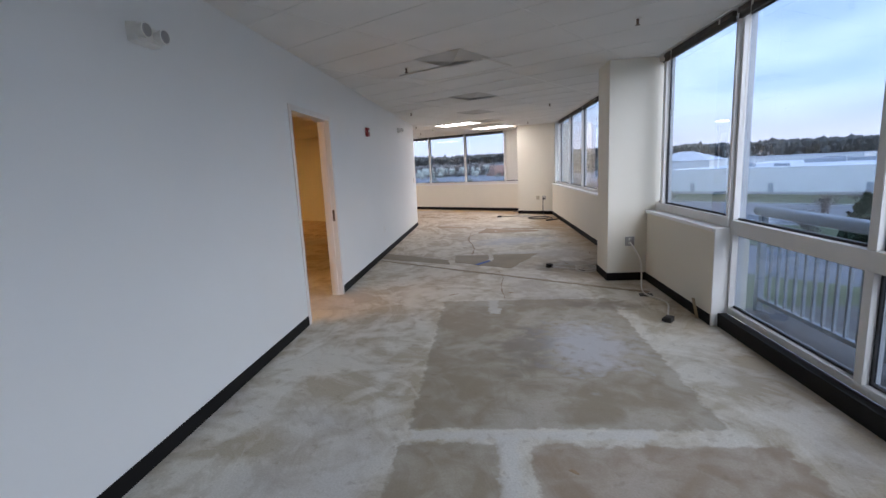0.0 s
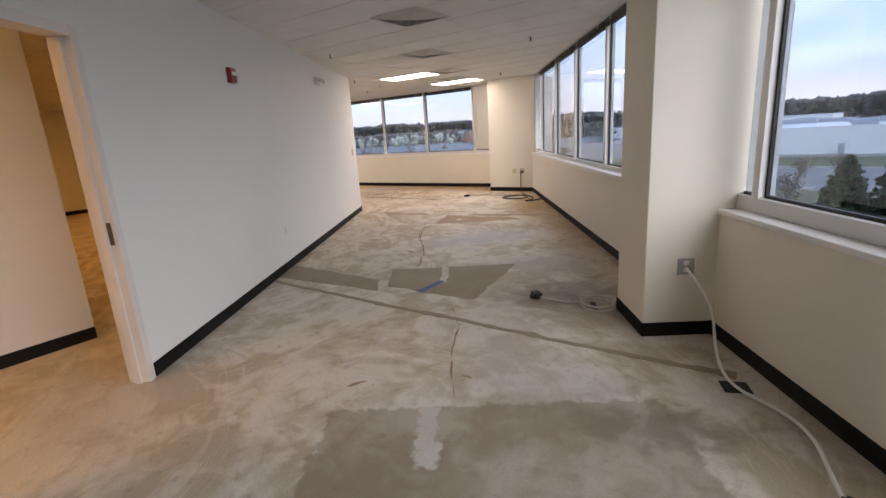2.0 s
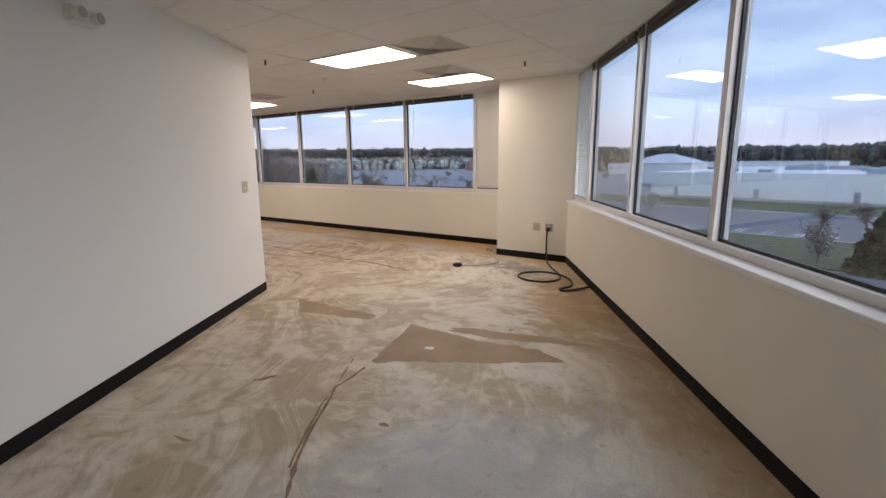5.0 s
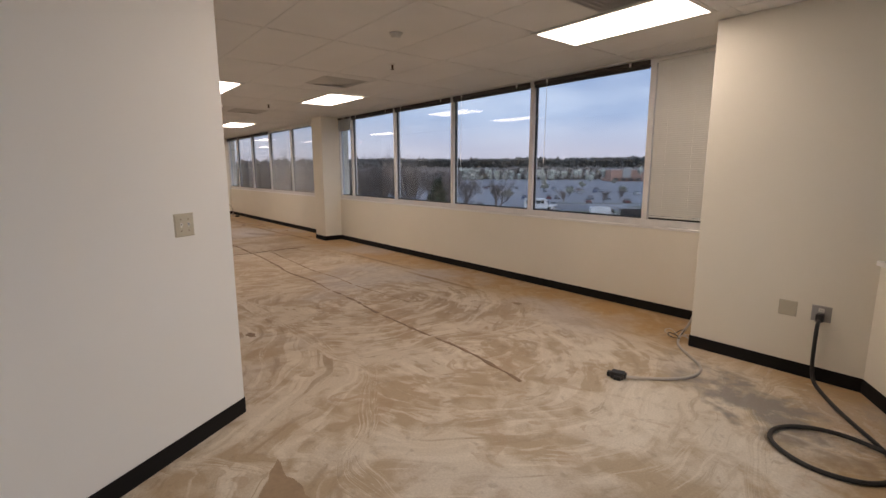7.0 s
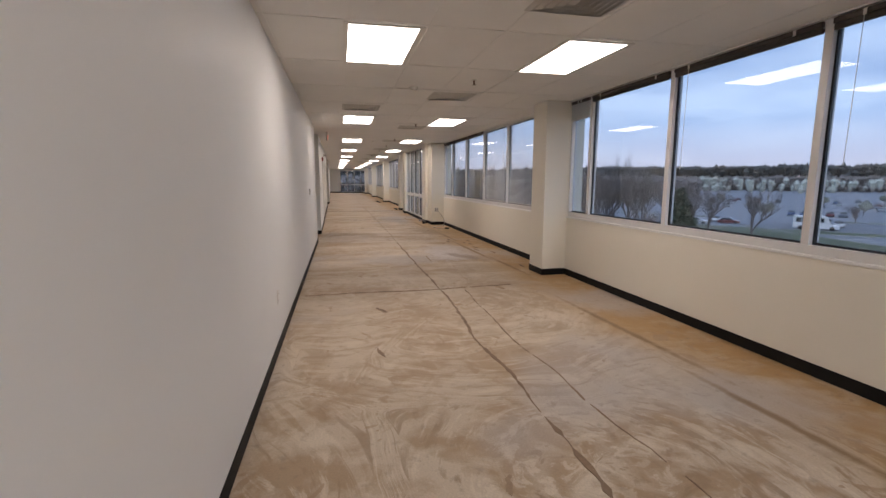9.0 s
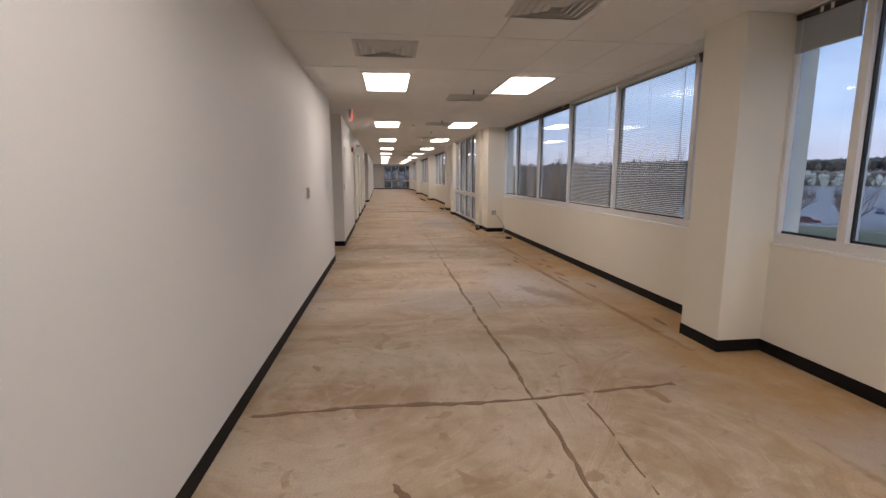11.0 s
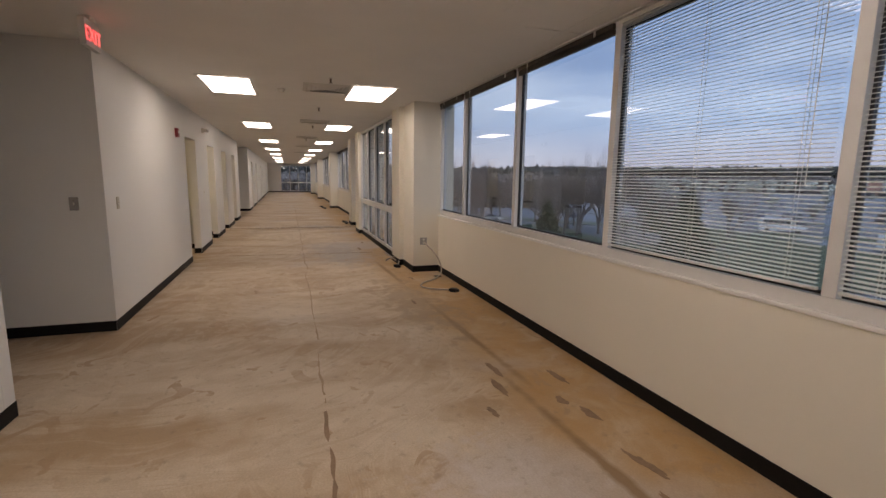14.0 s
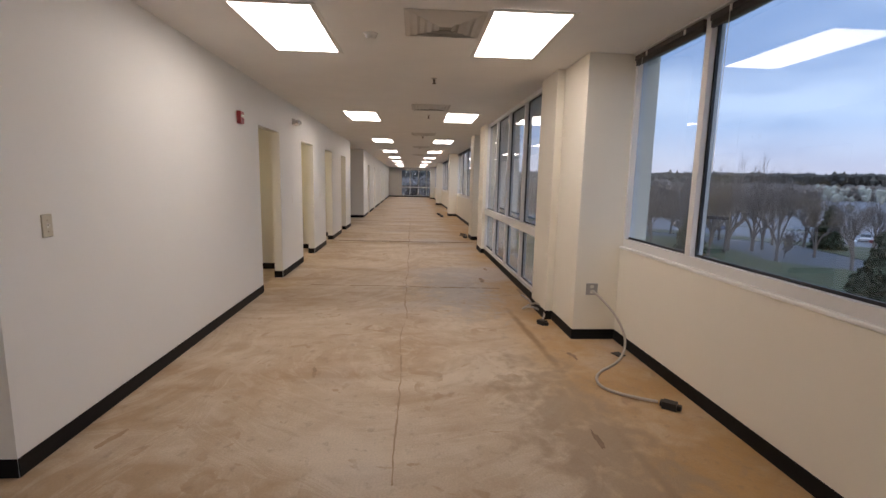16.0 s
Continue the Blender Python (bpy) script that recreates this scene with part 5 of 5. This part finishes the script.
box_vehicle("shuttle_bus", MR @ Matrix.Translation((0, 0.8, 0)), 7.6, 2.3, 2.9, 1.3, VANP, "white shuttle bus with dark side windows", "bus", [(0.5 + i * 0.95, 1.3 + i * 0.95) for i in range(5)])
mv = Matrix.Translation((-60.5, 94.5, GZ)) @ Matrix.Rotation(radians(44), 4, "Z")
box_vehicle("delivery_van", mv, 5.9, 2.0, 2.6, 1.2, VANP, "white delivery van on the road", "van", [(4.1, 4.7)])
mv = Matrix.Translation((-51.5, 90.3, GZ)) @ Matrix.Rotation(radians(39.7), 4, "Z")
box_vehicle("coach", mv, 8.4, 2.5, 3.1, 0.5, BLKP, "black coach on the road", "bus", [(0.8 + i * 1.5, 2.1 + i * 1.5) for i in range(5)])


# ---- trees ----
def limb(bm, p, q, r0, r1, sides=5):
    d = (q - p)
    if d.length < 1e-4:
        return
    rot = d.to_track_quat("Z", "Y").to_matrix().to_4x4()
    ring = []
    for o, rad in ((p, r0), (q, r1)):
        ring.append([bm.verts.new(o + rot @ Vector((rad * math.cos(k / sides * 6.283), rad * math.sin(k / sides * 6.283), 0))) for k in range(sides)])
    for k in range(sides):
        bm.faces.new((ring[0][k], ring[0][(k + 1) % sides], ring[1][(k + 1) % sides], ring[1][k]))


def grow(bm, p, d, length, rad, depth, rng, tips):
    q = p + d * length
    limb(bm, p, q, rad, rad * 0.68, 5 if depth > 2 else 3)
    if depth == 0:
        tips.append(q)
        return
    for k in range(rng.choice((2, 3, 3))):
        nd = (d + Vector((rng.uniform(-1, 1), rng.uniform(-1, 1), rng.uniform(0.0, 0.95))) * 0.62).normalized()
        grow(bm, p + d * length * rng.uniform(0.35, 1.0), nd, length * rng.uniform(0.62, 1.08), rad * 0.62, depth - 1, rng, tips)


def clump(bm, c, s, rng):
    """Small uneven tuft of leaf faces."""
    for _ in range(3):
        n = Vector((rng.uniform(-1, 1), rng.uniform(-1, 1), rng.uniform(-0.5, 1))).normalized()
        t = n.orthogonal().normalized()
        b = n.cross(t)
        v = [bm.verts.new(c + (t * math.cos(a) + b * math.sin(a)) * s * rng.uniform(0.5, 1.1) + n * rng.uniform(-0.2, 0.2) * s) for a in (0.2, 1.5, 2.8, 4.1, 5.3)]
        bm.faces.new(v)


def bare_tree(m, h, seed, leaf=None, label="bare spring tree with fine twigs", leafmat=None, depth=6):
    rng = random.Random(seed)
    e = base_at("tree", m)
    bm = bmesh.new()
    tips = []
    grow(bm, Vector((0, 0, 0)), Vector((0.03, 0.02, 1)).normalized(), h * 0.14, h * 0.014, depth, rng, tips)
    finish("trunk", bm, BARK, e)
    if leaf:
        bm = bmesh.new()
        for p in tips:
            for _ in range(1 if leaf < 0.15 else 4):
                clump(bm, p + Vector((rng.gauss(0, 0.4), rng.gauss(0, 0.4), rng.gauss(0, 0.35))), leaf, rng)
        finish("crown", bm, leafmat, e)
    tagged(e, label, "tree", "trees outside")
    return e


def conifer(m, h, w, seed, label="dark green conifer beside the building"):
    rng = random.Random(seed)
    e = base_at("conifer_tree", m)
    bm = bmesh.new()
    limb(bm, Vector((0, 0, 0)), Vector((0, 0, h)), h * 0.02, 0.02, 6)
    k = 0
    bm2 = bmesh.new()
    z = h * 0.04
    while z < h:
        f = 1 - z / h
        rr = w * (f ** 0.75) * rng.uniform(0.75, 1.12)
        for i in range(11):
            a = rng.uniform(0, 6.283)
            q = Vector((math.cos(a) * rr, math.sin(a) * rr, z - rr * 0.12))
            limb(bm, Vector((0, 0, z)), q, 0.03, 0.01, 3)
            for t in (0.3, 0.5, 0.68, 0.84, 1.0):
                clump(bm2, Vector((0, 0, z)).lerp(q, t) + Vector((rng.gauss(0, 0.12), rng.gauss(0, 0.12), rng.gauss(0, 0.12))), 0.20 + 0.17 * rr * 0.5, rng)
        z += h * 0.028
    finish("trunk", bm, BARK, e)
    finish("crown", bm2, NEEDLE, e)
    tagged(e, label, "tree", "conifers outside")
    return e


def at(x, y, rot=0.0):
    return pose(x, y, GZ, 0, 0, rot)


# by the first corridor
c1 = conifer(at(10.5, 62), 8.2, 3.6, 1)
copy_thing(c1, at(15.5, 58, 80))
copy_thing(c1, at(5.5, 60, 150) @ Matrix.Diagonal((0.7, 0.7, 0.7, 1)))
copy_thing(c1, at(20, 64, 20))
b1 = bare_tree(at(3.0, 84), 7.0, 11, 0.10, "bare spring tree with budding twigs", TWIG)
copy_thing(b1, at(1.25, 61, 70))
copy_thing(b1, at(8.5, 90, 140))
copy_thing(b1, at(-8, 100, 200))
copy_thing(b1, at(16, 88, 30))
g1 = bare_tree(at(-22, 108), 5.5, 17, 0.22, "pale green budding tree", BLOSSOM, 5)
# by the long corridor
c2 = conifer(at(-43, 39.5), 9.1, 3.0, 2, "dark green conifer beside the road")
copy_thing(c2, at(-92, 82, 60) @ Matrix.Diagonal((0.8, 0.8, 0.8, 1)))
copy_thing(b1, at(-26, 53, 120))
copy_thing(b1, at(-36, 60, 20))
copy_thing(c2, at(-70, 44, 160) @ Matrix.Diagonal((0.8, 0.8, 0.8, 1)))
copy_thing(b1, at(-82, 66, 10))
copy_thing(b1, at(-96, 84, 310))
r = random.Random(21)
b2 = bare_tree(at(-96, 62), 13.5, 23, None, depth=7)
for i in range(64):
    t = i / 63
    copy_thing(b2, at(-170 + 95 * t + r.uniform(-5, 5), 50 + 22 * t * r.uniform(0.2, 1.3) + r.uniform(-9, 9), r.uniform(0, 360)) @ Matrix.Diagonal((1.3, 1.3, r.uniform(1.25, 1.9), 1)))
g2 = bare_tree(MR @ Matrix.Translation((-6, 31, 0)), 7.0, 29, 0.24, "pale blossoming tree in the parking lot", BLOSSOM, 5)
for x, y in ((-44, 54), (16, 60), (38, 74), (52, 80), (-80, 90), (64, 58), (8, 110), (80, 120), (-30, 140), (-120, 120), (30, 150), (100, 90), (-60, 190), (10, 210), (60, 230), (-100, 220)):
    copy_thing(g2, MR @ pose(x, y, 0, 0, 0, x * 7 % 360))
for x, y in ((12, 27.5), (24, 27.5), (32, 46), (44, 27.5), (-26, 27.5), (56, 30), (-70, 27.5), (46, -1.5), (52, 8)):
    copy_thing(b1, MR @ pose(x, y, 0, 0, 0, x * 11 % 360))
copy_thing(b2, at(-46, 93, 40) @ Matrix.Diagonal((0.8, 0.8, 0.95, 1)))
copy_thing(g2, at(-39, 88, 75))
for x, y in ((31, -8.5), (-40, -7)):
    e = base_at("street_lamp", MR @ Matrix.Translation((x, y, 0.1)))
    bm = bmesh.new()
    limb(bm, Vector((0, 0, 0)), Vector((0, 0, 5.2)), 0.11, 0.08, 8)
    limb(bm, Vector((0, 0, 5.1)), Vector((4.2, -1.2, 5.5)), 0.07, 0.05, 6)
    finish("pole", bm, GREYM, e)
    block("lamp_head", GREYM, 3.9, 4.8, -1.5, -1.1, 5.45, 5.6, e, None, 0.03)
    tagged(e, "grey street lamp on the verge", "street lamp", "street lamps")

# woods along the horizon
def woods(name, mat, a0, a1, dist, depth, base, top, count, seed, label, size=1.0):
    rng = random.Random(seed)
    bm = bmesh.new()
    for i in range(count):
        a = radians(rng.uniform(a0, a1))
        d = dist + rng.uniform(0, depth)
        x, y = d * math.cos(a) - 10, d * math.sin(a) + 10
        hh = (top + rng.gauss(0, 0.7) + 1.8 * noise.noise(Vector((a * 9, 0, seed))) + 0.9 * noise.noise(Vector((a * 33, 2, seed))))
        s = rng.uniform(2.2, 4.2) * size
        z = rng.uniform(base, hh)
        if rng.random() < 0.4:
            z = hh
        v = [bm.verts.new((x + s * rng.uniform(0.6, 1.3) * dx, y + s * rng.uniform(0.6, 1.3) * dy, z + s * rng.uniform(0.6, 1.4) * dz)) for dx, dy, dz in ((1, 0, 0), (0, 1, 0), (-1, 0, 0), (0, -1, 0), (0, 0, 1), (0, 0, -2.2))]
        for f in ((0, 1, 4), (1, 2, 4), (2, 3, 4), (3, 0, 4), (1, 0, 5), (2, 1, 5), (3, 2, 5), (0, 3, 5)):
            bm.faces.new([v[k] for k in f])
    o = finish(name, bm, mat)
    return tagged(o, label, "woods", kind="stuff")


woods("far_woods", WOOD_FAR, 40, 112, 430, 130, -8, 9.0, 5200, 1, "dark bare and evergreen woods on the horizon", 0.75)
woods("far_woods", WOOD_FAR, 104, 152, 640, 130, -8, 15.5, 6500, 5, "dark evergreen woods on the horizon beyond the lots", 0.95)
woods("far_woods", WOOD_FAR, 148, 185, 430, 130, -8, 9.0, 3200, 6, "dark evergreen and bare woods on the horizon", 0.75)
woods("far_woods", WOOD_BARE, 106, 152, 560, 70, -8, 3.5, 2600, 2, "brown bare woods before the horizon", 0.7)
woods("far_woods", WOOD_BARE, 138, 185, 300, 120, -8, 1.0, 3600, 7, "brown bare woods before the horizon", 0.6)
woods("far_woods", WOOD_BARE, 150, 178, 170, 60, -8, 1.0, 4200, 3, "brown bare woods beyond the road", 0.4)
woods("far_blossom", BLOSSOM, 108, 160, 470, 90, -7, 1, 260, 4, "pale blossoming trees before the woods", 0.8)

# ---- balcony outside the full-height windows ----
bal = base_at("balcony", R1)
block("deck", surface("dark_balcony_deck", (0.09, 0.085, 0.085), 0.8, vary=0.2), -5.0, 4.75, -1.7, -0.26, -0.16, -0.02, bal, None, 0.01)
for x in (4.66, 3.1, 1.5, -0.1, -1.7, -3.3, -4.9):
    block("post", RAILM, x - 0.03, x + 0.03, -0.70, -0.64, -0.02, 0.93, bal, None, 0.004)
bm = bmesh.new()
limb(bm, Vector((-5, -0.67, 0.96)), Vector((4.75, -0.67, 0.96)), 0.05, 0.05, 14)
finish("top_rail", bm, RAILM, bal, smooth=True)
block("low_rail", RAILM, -5, 4.72, -0.69, -0.65, 0.08, 0.12, bal, None, 0.004)
block("mid_rail", RAILM, -5, 4.72, -0.69, -0.65, 0.80, 0.84, bal, None, 0.004)
fb = block("baluster", RAILM, -0.011, 0.011, -0.011, 0.011, 0.12, 0.80, bal, Matrix.Translation((4.5, -0.67, 0)))
for i in range(1, 78):
    if (i * 0.12 + 0.1) % 1.6 < 0.08:
        continue
    o = new("baluster", fb.data)
    o.parent = bal
    o.matrix_basis = Matrix.Translation((4.5 - i * 0.12, -0.67, 0))
tagged(bal, "narrow balcony with a grey tubular railing", "balcony")
